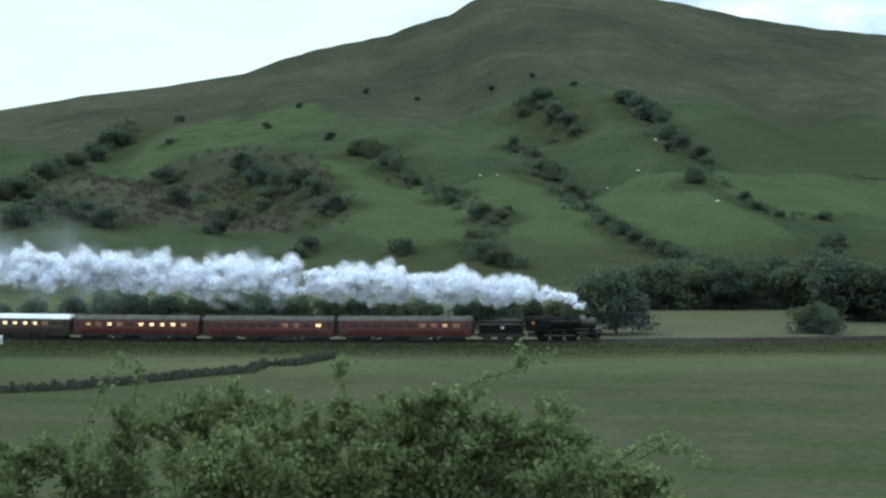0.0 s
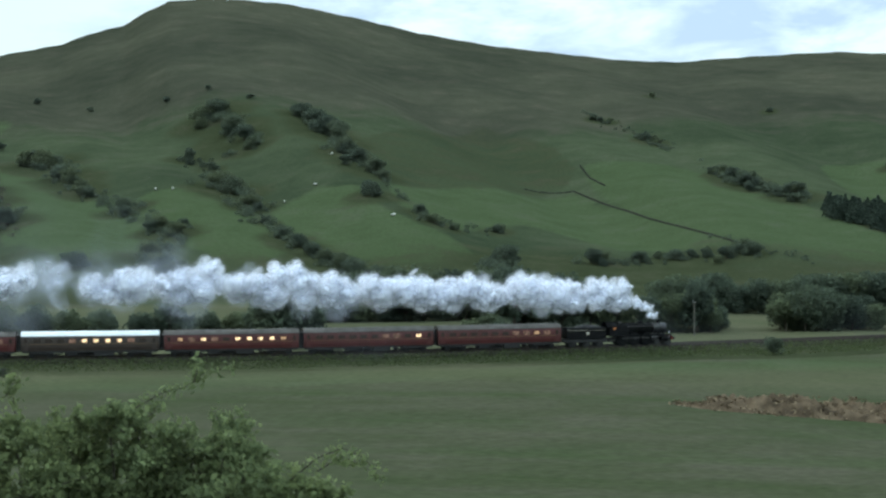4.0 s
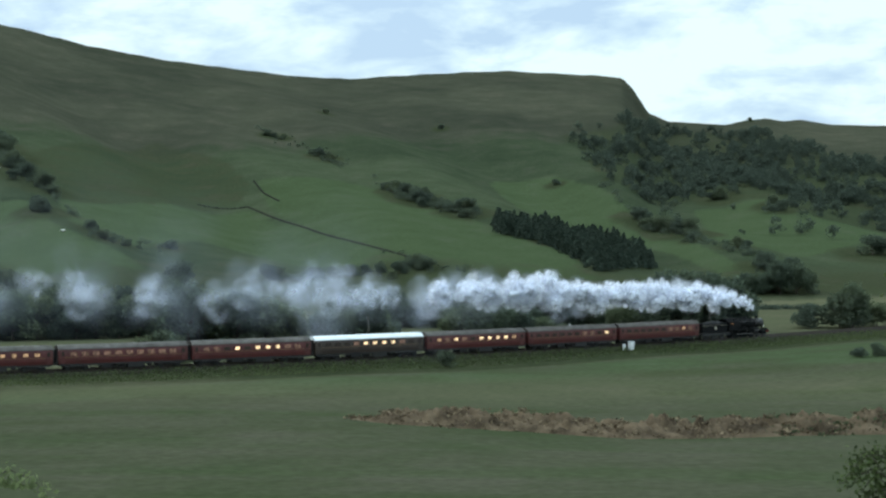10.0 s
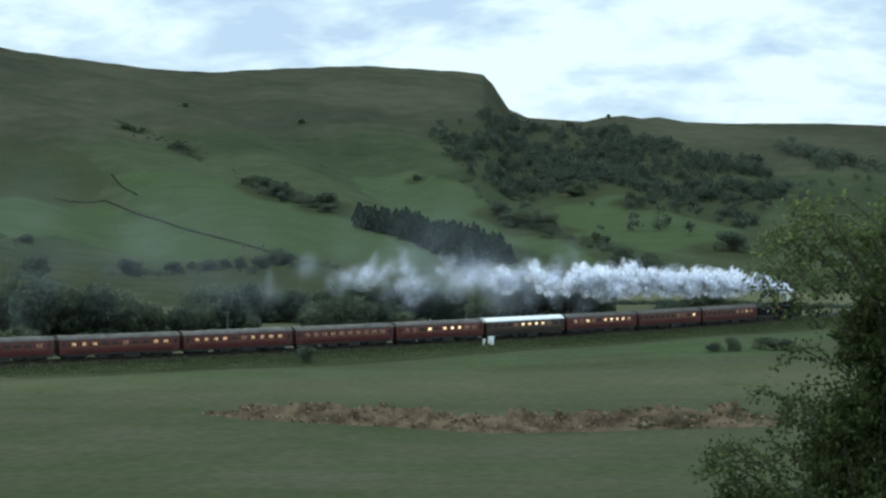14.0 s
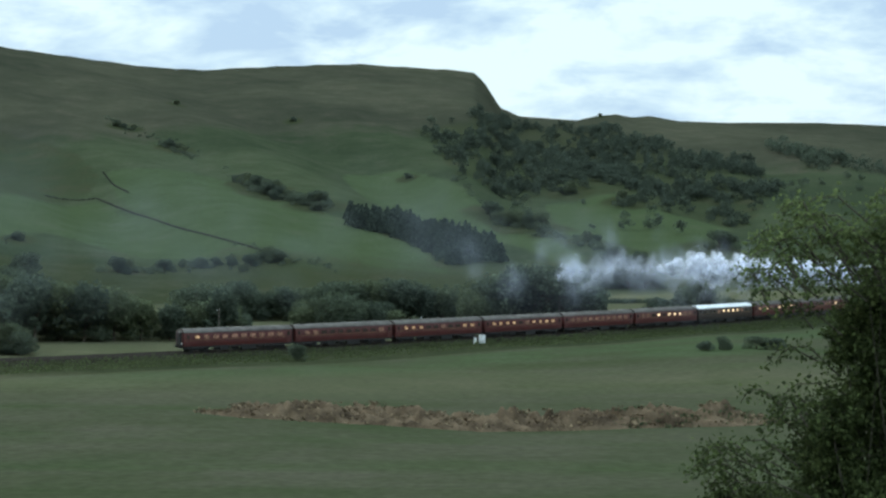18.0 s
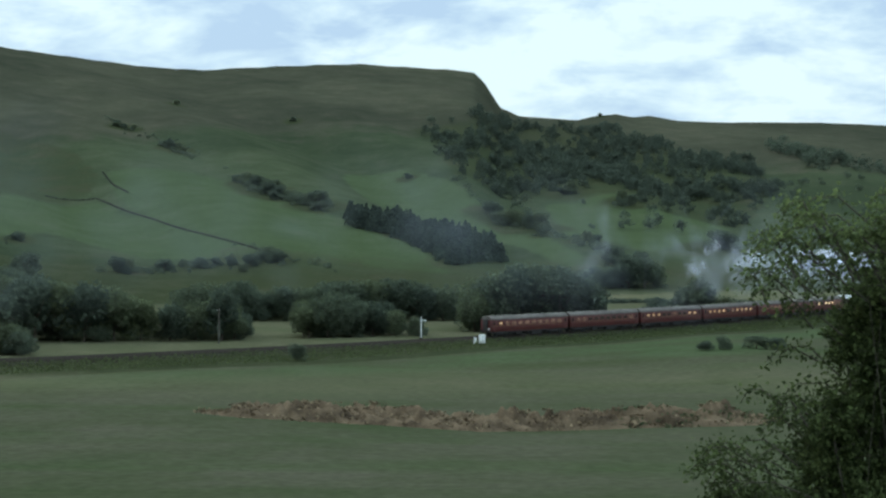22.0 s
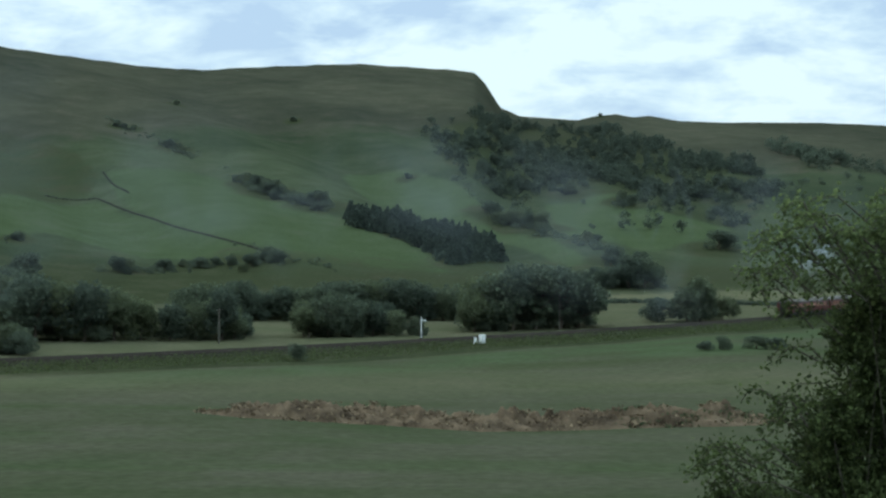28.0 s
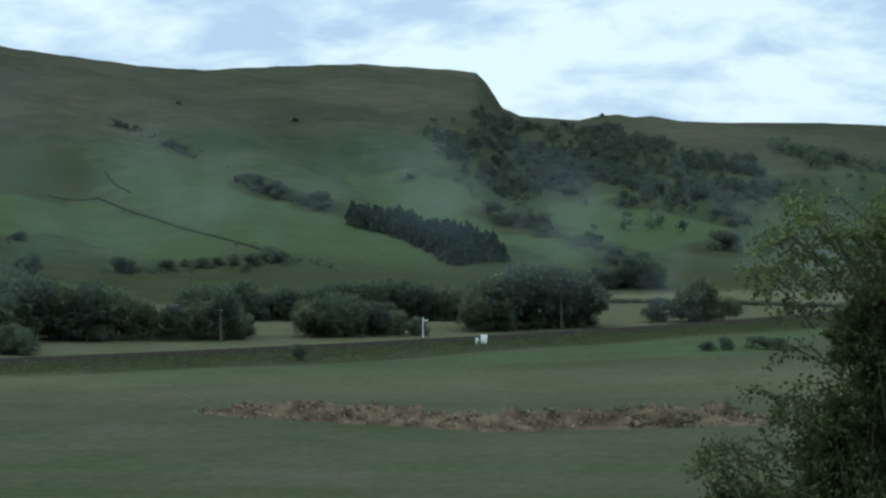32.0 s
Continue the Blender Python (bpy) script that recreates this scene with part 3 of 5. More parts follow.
for poly, k in ((BRACKEN_A, 0.0), (SHADED_BRACKEN, 0.5), (HANGING_WOOD, 0.55), (PLANTATION, 0.9)):
    m_ = inside(fa, fr, poly)
    cover[:-1, 2][m_] = k
    if poly is BRACKEN_A:
        cover[:-1, 1][m_] = 1.0
# rank growth round the thorns
vx, vy = GX.ravel(), GY.ravel()
for lst in (GULLY_BUSHES, SCRUB_BUSHES, SLOPE_BUSHES, CLOUGH_BUSHES, CREST_BUSHES, HEDGE_BUSHES, RIDGE_BUSHES, FAR_BUSHES, HOLLOW_BUSHES):
    for a, r, h in lst:
        i_ = np.where((abs(fa - a) < 3) & (abs(fr - r) < 60))[0]
        bx_, by_ = polar(a, r)
        d2_ = ((vx[i_] - bx_) / 1.0) ** 2 + ((vy[i_] - by_) / 1.6) ** 2
        cover[i_, 2] = np.maximum(cover[i_, 2], 1.0 * np.exp(-d2_ / (2.2 * h) ** 2))
gap = GAP.ravel()
cover[:-1, 2] = np.maximum(cover[:-1, 2], 1.35 * (smooth(-19, -16, gap) - smooth(-5.0, -3.5, gap)) * (abs(gap) < 100))
cover[:-1, 2] = np.maximum(cover[:-1, 2], np.interp(fa, [-40, -15, -13, -7, -5, 14], [0.6, 0.6, 0.95, 0.95, 0.6, 0.6]) * smooth(0.22, 0.05, U) * (U > 0.01))
cover[:-1, 0] = np.maximum(cover[:-1, 0], 0.62 * (smooth(-54, -30, gap) - smooth(-20, -17, gap)) * (abs(gap) < 100))
cover[:-1, 0] = np.maximum(cover[:-1, 0], np.exp(-((fa - 8.0) / 2.6) ** 2 - ((fr - 292) / 16) ** 2) * 1.1)
far_field = (gap > 8) & (gap < 300) & (U < 0.004)
cover[:-1, 3] = np.where(far_field, 0.55 * smooth(8, 14, gap) + 0.35 * (fr > 478) * (fa > 2), 0.0) * (1 - smooth(0, 0.004, U))
cover[:-1, 3] = np.where((fa > 4) & (fr > 480) & (fr < 556) & far_field, 1.0, cover[:-1, 3])
cover[:-1, 2] = np.where((fa > 4) & (abs(fr - 478) < 4), 1.0, cover[:-1, 2])
# a paler, drier strip of the meadow
dry_ = np.exp(-((fr - 247 - 5 * ripple(vx, vy, 120, 51)) / 17) ** 2) * smooth(-30, -26, -abs(fa + 10)) * (0.52 + 0.2 * ripple(vx, vy, 40, 52))
cover[:-1, 3] = np.maximum(cover[:-1, 3], np.clip(dry_, 0, 0.75))
soft_ = cover[:-1].reshape(na, nr, 4)
for ch, times_ in ((0, 9), (1, 6), (2, 2)):
    g_ = soft_[:, :, ch]
    for _ in range(times_):
        g_[1:-1, 1:-1] = (g_[1:-1, 1:-1] * 2 + g_[:-2, 1:-1] + g_[2:, 1:-1] + g_[1:-1, :-2] + g_[1:-1, 2:]) / 6
ca = gmesh.color_attributes.new("cover", "FLOAT_COLOR", "POINT")
ca.data.foreach_set("color", cover.ravel())
ground = tagged(new("ground", gmesh), "grass valley floor rising to a moorland hill", "ground", kind="structure")

# ---- the railway ----
def ribbon(name, off_z, s0, s1, step, mat, label, category, kind="structure"):
    """A strip along the line with the given cross-section, a list of (offset, z)."""
    ss = np.arange(s0, s1 + 0.1, step)
    v = [(*beside(s, o), z) for s in ss for o, z in off_z]
    k = len(off_z)
    f = [(i * k + j, i * k + j + 1, (i + 1) * k + j + 1, (i + 1) * k + j) for i in range(len(ss) - 1) for j in range(k - 1)]
    return tagged(new(name, mesh_of(name, v, f, mat)), label, category, kind=kind)


ribbon("ballast_bed", [(-2.6, -0.82), (-1.7, -0.24), (5.1, -0.24), (6.0, -0.82)], -400, 800, 4, BALLAST, "stone ballast bed of a double railway line", "railway ballast")
for o in (-0.72, 0.72, 2.68, 4.12):
    ribbon("rail", [(o - 0.07, -0.24), (o - 0.035, -0.15), (o - 0.035, 0.0), (o + 0.035, 0.0), (o + 0.035, -0.15), (o + 0.07, -0.24)], -400, 800, 4, RAIL_STEEL,
           "rusty steel rail with a worn top", "rail")
sv, sf = [], []
for s in np.arange(-380, 700, 0.7):
    for o in (0.0, 3.4):
        x, y, h = track_at(s)
        x, y = beside(s, o)
        ca_, sa_ = math.cos(h), math.sin(h)
        b0 = len(sv)
        for dz in (-0.26, -0.17):
            for dx, dy in ((-0.13, -1.25), (0.13, -1.25), (0.13, 1.25), (-0.13, 1.25)):
                sv.append((x + dx * ca_ - dy * sa_, y + dx * sa_ + dy * ca_, dz))
        sf += [(b0 + 4, b0 + 5, b0 + 6, b0 + 7), (b0, b0 + 1, b0 + 5, b0 + 4), (b0 + 1, b0 + 2, b0 + 6, b0 + 5), (b0 + 2, b0 + 3, b0 + 7, b0 + 6), (b0 + 3, b0, b0 + 4, b0 + 7)]
tagged(new("sleepers", mesh_of("sleepers", sv, sf, SLEEPER)), "rows of sleepers under both running lines", "sleepers", kind="stuff")


def stand(bearing, rng, sink=0.05):
    x, y = polar(bearing, rng)
    return x, y, ground_at(x, y) - sink


def pole_thing(bearing, rng, h):
    x, y, z = stand(bearing, rng)
    t = thing("telegraph_pole", pose(x, y, z, 0, 0, 30), "weathered wooden pole beside the wood", "pole", "poles by the line")
    part("post", tube((0, 0, 0), (0, 0, h), 0.13, 0.09, 10), WOOD_GREY, t)
    part("crossarm", box((0, 0, h - 0.35), (0.6, 0.08, 0.1), 0.01), WOOD_GREY, t)
    for dx in (-0.25, 0.25):
        part("insulator", tube((dx, 0, h - 0.30), (dx, 0, h - 0.16), 0.04, 0.03, 8), WHITE_PAINT, t)


pole_thing(-6.99, 325, 6.2)
pole_thing(3.65, 362, 8.0)


def cabinet_thing(s, off, w, d, h):
    x, y = beside(s, off)
    z = ground_at(x, y)
    t = thing("trackside_cabinet", pose(x, y, z, 0, 0, math.degrees(track_at(s)[2])), "white painted steel equipment cabinet beside the line", "cabinet", "cabinets by the line")
    part("plinth", box((0, 0, 0.08), (w + 0.1, d + 0.1, 0.2), 0.01), SLEEPER, t)
    part("body", box((0, 0, 0.18 + h / 2), (w, d, h), 0.02), WHITE_PAINT, t)
    part("lid", box((0, 0, 0.2 + h), (w + 0.12, d + 0.12, 0.07), 0.015), WHITE_PAINT, t)
    dr = part("door", box((0, -d / 2 - 0.012, 0.2 + h / 2), (w * 0.86, 0.024, h * 0.88), 0.006), WHITE_PAINT, t)
    part("handle", box((w * 0.3, -d / 2 - 0.04, 0.2 + h / 2), (0.03, 0.03, 0.16)), RAIL_STEEL, dr, "small steel handle")


cabinet_thing(117.0, -4.6, 0.9, 0.7, 1.42)
cabinet_thing(115.2, -4.8, 0.38, 0.4, 1.0)
cabinet_thing(-89.3, -4.6, 0.95, 0.7, 1.3)

sx, sy, sz = stand(-0.68, 332)
sig = thing("signal_post", pose(sx, sy, sz, 0, 0, 20), "white signal post with a small arm and ladder", "signal")
part("post", tube((0, 0, 0), (0, 0, 4.0), 0.09, 0.08, 10), WHITE_PAINT, sig)
part("arm", box((0.45, 0, 3.4), (1.0, 0.05, 0.2), 0.01), WHITE_PAINT, sig)
part("ladder", box((-0.22, 0.15, 1.8), (0.05, 0.05, 3.6)), WOOD_GREY, sig)
part("base_block", box((0, 0, 0.12), (0.5, 0.5, 0.3), 0.02), SLEEPER, sig)

# ---- trees and bushes ----
def clump_faces(pts, size, rs, fold=0.35, up=None):
    """A small folded leaf spray at each point: four corners and a raised middle rib."""
    n = len(pts)
    a = rs.normal(size=(n, 3)); a /= np.linalg.norm(a, axis=1)[:, None]
    b = rs.normal(size=(n, 3)); b -= a * (a * b).sum(1)[:, None]; b /= np.linalg.norm(b, axis=1)[:, None]
    c = np.cross(a, b)
    s = (size * rs.uniform(0.6, 1.4, n))[:, None]
    v = np.stack([pts - a * s, pts - b * s * 0.6 + c * s * fold, pts + a * s, pts + b * s * 0.6 + c * s * fold], 1).reshape(-1, 3)
    i = np.arange(n)[:, None] * 4
    return v, np.vstack([i + np.array([[0, 1, 2]]), i + np.array([[0, 2, 3]])])


def crown_points(rs, n, w, h, z0, lobes=9, flat=0.0):
    """Points on and in the uneven lobes of a crown, w wide and h high, from z0 up."""
    out = []
    cs = []
    for k in range(lobes):
        th, q = rs.uniform(0, 6.283), rs.uniform(0, 1) ** 0.6
        zz = rs.uniform(0.18, 0.80)
        wide = math.sin(math.pi * min(1, zz * 0.85 + 0.12)) ** 0.6
        rad = rs.uniform(0.22, 0.36)
        cs.append((w * 0.5 * q * wide * 0.72 * math.cos(th), w * 0.5 * q * wide * 0.72 * math.sin(th), z0 + h * zz, w * rad * 0.75, h * rad * 0.75))
    cs.append((0, 0, z0 + h * 0.72, w * 0.26, h * 0.28))
    per = n // len(cs)
    for cx, cy, cz, rx, rz in cs:
        d = rs.normal(size=(per, 3)); d /= np.linalg.norm(d, axis=1)[:, None]
        q = rs.uniform(0.35, 1.0, per)[:, None] ** 0.45
        q *= 1 + 0.10 * rs.normal(size=(per, 1))
        p = d * q * np.array([rx, rx, rz]) + np.array([cx, cy, cz])
        out.append(p)
    p = np.vstack(out)
    p[:, 2] = np.maximum(p[:, 2], z0 + 0.02 * h)
    return p


def branch_tube(pts, r0, r1, n=6):
    """A tapered, bent stem through the points."""
    pts = [Vector(p) for p in pts]
    v, f = [], []
    for k, p in enumerate(pts):
        d = (pts[min(k + 1, len(pts) - 1)] - pts[max(k - 1, 0)]).normalized()
        q = d.to_track_quat("Z", "Y")
        r = r0 + (r1 - r0) * k / (len(pts) - 1)
        for j in range(n):
            v.append(p + q @ Vector((r * math.cos(6.283 * j / n), r * math.sin(6.283 * j / n), 0)))
        if k:
            b = (k - 1) * n
            f += [(b + j, b + (j + 1) % n, b + n + (j + 1) % n, b + n + j) for j in range(n)]
    return v, f


def join(pieces):
    v, f, k = [], [], 0
    for pv, pf in pieces:
        v += [tuple(p) for p in pv]
        f += [tuple(i + k for i in q) for q in pf]
        k = len(v)
    return v, f


def tree_model(seed, wide=0.85, leaves=1500, leaf=0.045, bare=0.12, mat=None, limbs=7, lobes=10):
    """Trunk and crown meshes of a tree one metre high."""
    rs = np.random.RandomState(seed)
    pieces = [branch_tube([(0, 0, -0.03), (0.006, 0.004, 0.18), (-0.01, 0.01, 0.42), (0.01, 0, 0.72)], 0.028, 0.008)]
    for k in range(limbs):
        th, z = rs.uniform(0, 6.283), rs.uniform(0.12, 0.5)
        ln = rs.uniform(0.2, 0.42) * wide
        c, s = math.cos(th), math.sin(th)
        pieces.append(branch_tube([(0, 0, z), (c * ln * 0.5, s * ln * 0.5, z + 0.12), (c * ln, s * ln, z + rs.uniform(0.18, 0.34))], 0.013, 0.003, 5))
    tv, tf = join(pieces)
    cv, cf = clump_faces(crown_points(rs, leaves, wide, 1 - bare, bare, lobes), leaf, rs)
    return mesh_of("trunk", tv, tf, BARK, True), mesh_of("crown", cv, cf, mat or LEAF_TREE)


def plant(name, model, bearing, rng, h, label, category, group, rs, wide=1.0, sink=0.1):
    x, y, z = stand(bearing, rng, sink)
    t = thing(name, pose(x, y, z, 0, 0, rs.uniform(0, 360)), label, category, group)
    for nm, me, mm in (("trunk", model[0], BARK), ("crown", model[1], LEAF_TREE)):
        o = part(nm, me, mm, t)
        o.scale = (h * wide, h * wide, h)
    return t


prs = np.random.RandomState(21)
TALL = [tree_model(k, 0.95, 2600, 0.036, 0.06, lobes=15) for k in range(6)]
ROUND = [tree_model(20 + k, 1.45, 1500, 0.050, 0.0, LEAF_BUSH, 8, 11) for k in range(6)]
for lst, label, group in ((LINE_TREES, "broad dark green tree on the far side of the line", "trees along the line"),
                          (BACK_TREES, "dark broadleaf tree in the row behind the meadow", "trees behind the meadow"),
                          (BELT_TREES, "low bushy green tree behind the railway", "low trees behind the railway"),
                          (WOOD_TREES, "dark green tree at the edge of the valley wood", "trees of the valley wood")):
    for a, r, h in lst:
        for k in range(3 if h > 4 else 1):
            plant("tree", TALL[prs.randint(6)], a + (prs.uniform(-0.35, 0.35) if k else 0), r + (prs.uniform(2, 14) if k else 0), h * (prs.uniform(0.72, 0.95) if k else 1.0),
                  label, "tree", group, prs, prs.uniform(0.95, 1.3))
for a, r, h in FIELD_TREES:
    plant("field_tree", ROUND[prs.randint(6)] if h < 8 else TALL[prs.randint(6)], a, r, h, "rounded dark hawthorn tree standing in the meadow", "tree", "field trees", prs, 1.1)
# low undergrowth that closes the foot of the tree rows
uv, uf, base = [], [], 0
for lst in (LINE_TREES, BACK_TREES, BELT_TREES, WOOD_TREES):
    for a, r, h in lst:
        for k in range(3):
            aa, rr = a + prs.uniform(-0.6, 0.6), r + prs.uniform(-1, 8)
            x, y, z = stand(aa, rr, 0.2)
            hh = min(3.6, h * 0.45) * prs.uniform(0.6, 1.1)
            v, f = clump_faces(crown_points(prs, 260, hh * 1.9, hh, 0, 5), 0.26, prs)
            uv.append(v + np.array([x, y, z])); uf.append(f + base); base += len(v)
tagged(new("undergrowth", mesh_of("undergrowth", np.vstack(uv), np.vstack(uf), LEAF_BUSH)), "dark undergrowth and brambles below the trees", "undergrowth", kind="stuff")

# ---- scrub on the hill ----
for lst, label, group in ((GULLY_BUSHES, "dark thorn bush in a hillside gully", "gully bushes"), (SCRUB_BUSHES, "dark thorn bush among bracken", "bracken bushes"),
                          (SLOPE_BUSHES, "dark hawthorn in a line down the pasture", "slope bushes"), (CLOUGH_BUSHES, "dark thorn bush in a steep clough", "clough bushes"),
                          (CREST_BUSHES, "dark thorn bush on a spur of the hill", "spur bushes"), (HEDGE_BUSHES, "hawthorn of an overgrown field hedge", "hedge bushes"),
                          (DOT_BUSHES, "small lone thorn bush on open moor", "lone bushes"), (RIDGE_BUSHES, "thorn bush along an old wall line", "wall line bushes"),
                          (FAR_BUSHES, "thorn bush on the far pasture", "far bushes"), (HOLLOW_BUSHES, "thorn bush round a hollow field", "hollow bushes")):
    for a, r, h in lst:
        for k in range(1 if h < 4.4 else 2):
            plant("thorn_bush", ROUND[prs.randint(6)], a + (prs.uniform(-0.35, 0.35) if k else 0), r + (prs.uniform(-12, 12) if k else 0), h * (prs.uniform(0.55, 0.85) if k else 1.0),
                  label, "bush", group, prs, prs.uniform(0.85, 1.2), 0.3)


# low scrub and bracken that ties the thorns of a gully together
srs = np.random.RandomState(88)
hv, hf, base = [], [], 0
for lst in (GULLY_BUSHES, SCRUB_BUSHES, SLOPE_BUSHES, CLOUGH_BUSHES, CREST_BUSHES, HEDGE_BUSHES, RIDGE_BUSHES, FAR_BUSHES, HOLLOW_BUSHES):
    for (a0, r0, h0), (a1, r1, h1) in zip(lst[:-1], lst[1:]):
        p0, p1 = Vector(polar(a0, r0)), Vector(polar(a1, r1))
        run = (p1 - p0).length
        if run > 60:
            continue
        for k in range(max(3, int(run / 2.6))):
            u = srs.uniform(-0.1, 1.1)
            q = p0.lerp(p1, u)
            x, y = q.x + srs.normal() * 2.6, q.y + srs.normal() * 4.5
            hh = (h0 + (h1 - h0) * min(1, max(0, u))) * srs.uniform(0.22, 0.62)
            v, f = clump_faces(crown_points(srs, 110, hh * 2.2, hh, 0, 4), 0.075 * hh + 0.1, srs)
            hv.append(v + np.array([x, y, ground_at(x, y) - 0.25])); hf.append(f + base); base += len(v)
SCRUB_LINES = [[(-10.4, 985), (-8.5, 900), (-6.1, 784), (-5.4, 744), (-4.4, 716), (-3.1, 684)], [(0.4, 845), (1.5, 754), (2.7, 726), (3.6, 690), (4.8, 640), (6.2, 600)],
               [(-24.7, 622), (-23.6, 566), (-23.1, 480)], [(-20.7, 626), (-19.8, 554), (-18.5, 510), (-17.0, 471)], [(-16.9, 678), (-15.5, 592), (-13.1, 594)], [(-6.6, 590), (-5.0, 560), (-2.4, 530), (0.4, 520)]]
for line in SCRUB_LINES:
    for (a0, r0), (a1, r1) in zip(line[:-1], line[1:]):
        p0, p1 = Vector(polar(a0, r0)), Vector(polar(a1, r1))
        for k in range(int((p1 - p0).length / 3.2)):
            q = p0.lerp(p1, srs.uniform())
            if ripple(q.x, q.y, 60, 71) < -0.35:
                continue
            x, y = q.x + srs.normal() * 1.2, q.y + srs.normal() * 1.8
            hh = srs.uniform(0.8, 2.6)
            v, f = clump_faces(crown_points(srs, 70, hh * 2.2, hh, 0, 3), 0.07 * hh + 0.1, srs)
            hv.append(v + np.array([x, y, ground_at(x, y) - 0.25])); hf.append(f + base); base += len(v)
tagged(new("hillside_scrub", mesh_of("hillside_scrub", np.vstack(hv), np.vstack(hf), LEAF_BUSH)), "dark low scrub along the hillside gullies and hedges", "scrub", kind="stuff")


def wood(name, poly, count, h, mat, label, wide, thin=0.0, needle=False, leaves=130):
    """A far wood: many crowns in a patch of the plan, as one object."""
    rs = np.random.RandomState(len(name))
    vs, fs, k0, n = [], [], 0, 0
    lo, hi = np.min(poly, 0), np.max(poly, 0)
    while n < count:
        a, r = rs.uniform(lo[0], hi[0]), rs.uniform(lo[1], hi[1])
        if not inside([a], [r], poly)[0]:
            continue
        x, y = polar(a, r)
        if thin and ripple(x, y, 95, 5) + rs.uniform(-0.4, 0.4) < -0.20 + thin * (1.2 if r < 900 else 0.0):
            if rs.uniform() < 0.9:
                n += 0.35
                continue
        hh = h * rs.uniform(0.6, 1.25)
        if needle:
            q = rs.uniform(0, 1, leaves)
            th = rs.uniform(0, 6.283, leaves)
            p = np.stack([np.cos(th) * (1 - q) * wide * hh * 0.5, np.sin(th) * (1 - q) * wide * hh * 0.5, hh * (0.08 + 0.92 * q)], 1)
        else:
            p = crown_points(rs, leaves, hh * wide, hh, 0, 5)
        v, f = clump_faces(p, 0.09 * hh, rs)
        vs.append(v + np.array([x, y, ground_at(x, y) - 0.3])); fs.append(f + k0); k0 += len(v); n += 1
    return tagged(new(name, mesh_of(name, np.vstack(vs), np.vstack(fs), mat)), label, "wood", kind="stuff")


wood("plantation", PLANTATION, 420, 5.9, LEAF_PINE, "dark conifer plantation with pointed tops on the slope", 0.75, needle=True, leaves=120)
wood("hanging_wood", HANGING_WOOD, 960, 6.2, LEAF_BUSH, "scattered thorn and birch wood under the ridge nose", 1.25, 0.35)
wood("bracken_scrub", BRACKEN_A, 420, 2.6, LEAF_BRACKEN, "dark brown bracken and leafless scrub on the slope", 1.9, leaves=90)
wood("open_scrub", OPEN_SCRUB, 90, 5.0, LEAF_BUSH, "scattered thorns on the open slope", 1.3)
wood("top_wood", TOP_WOOD, 45, 8.0, LEAF_BUSH, "strip of dark scrub below the skyline", 1.4)


# ---- walls ----
def stone_wall(name, pts, h, thick, label, rough=0.12, step=0.9):
    """A dry stone wall along a line of the plan, with an uneven top."""
    rs = np.random.RandomState(len(pts))
    v, f = [], []
    for (a0, r0), (a1, r1) in zip(pts[:-1], pts[1:]):
        p, q = Vector(polar(a0, r0)), Vector(polar(a1, r1))
        d = (q - p).normalized(); nrm = Vector((-d.y, d.x))
        n = max(2, int((q - p).length / step))
        for k in range(n):
            c = p.lerp(q, (k + 0.5) / n)
            z = ground_at(c.x, c.y) - 0.2
            ln, hh = (q - p).length / n * 0.52, h * (1 + rough * rs.normal()) + 0.2
            b = len(v)
            for zz, w in ((0, thick * 0.6), (hh, thick * 0.4)):
                for sx_, sy_ in ((-1, -1), (1, -1), (1, 1), (-1, 1)):
                    g = c + d * ln * sx_ + nrm * w * sy_ + Vector((rs.normal(), rs.normal())) * 0.03
                    v.append((g.x, g.y, z + zz))
            f += [(b, b + 1, b + 5, b + 4), (b + 1, b + 2, b + 6, b + 5), (b + 2, b + 3, b + 7, b + 6), (b + 3, b, b + 4, b + 7), (b + 4, b + 5, b + 6, b + 7)]
    return tagged(new(name, mesh_of(name, v, f, STONE)), label, "stone wall", kind="structure")


stone_wall("hill_wall", WALL_LONG, 0.5, 0.5, "long dark field wall running down the hillside", step=1.8)
stone_wall("hill_wall", WALL_SPUR, 0.42, 0.5, "short field wall on the hillside", step=1.8)
stone_wall("field_wall", FIELD_WALL, 0.85, 1.0, "tumbled dry stone wall across the meadow", 0.2, 0.3)
wrs = np.random.RandomState(19)
wp = []
for (a0, r0), (a1, r1) in zip(FIELD_WALL[:-1], FIELD_WALL[1:]):
    p, q = Vector(polar(a0, r0)), Vector(polar(a1, r1))
    for k in range(int((q - p).length * 22)):
        c = p.lerp(q, wrs.uniform())
        x, y = c.x + wrs.normal() * 0.8, c.y - 0.4 + wrs.normal() * 0.9
        wp.append((x, y, ground_at(x, y) + abs(wrs.normal()) * (0.28 + 0.22 * float(ripple(x, y, 9, 61)))))
v, f = clump_faces(np.array(wp), 0.17, wrs, 0.5)
tagged(new("wall_weeds", mesh_of("wall_weeds", v, f, LEAF_VERGE)), "nettles and rank grass along the tumbled wall", "weeds", kind="stuff")


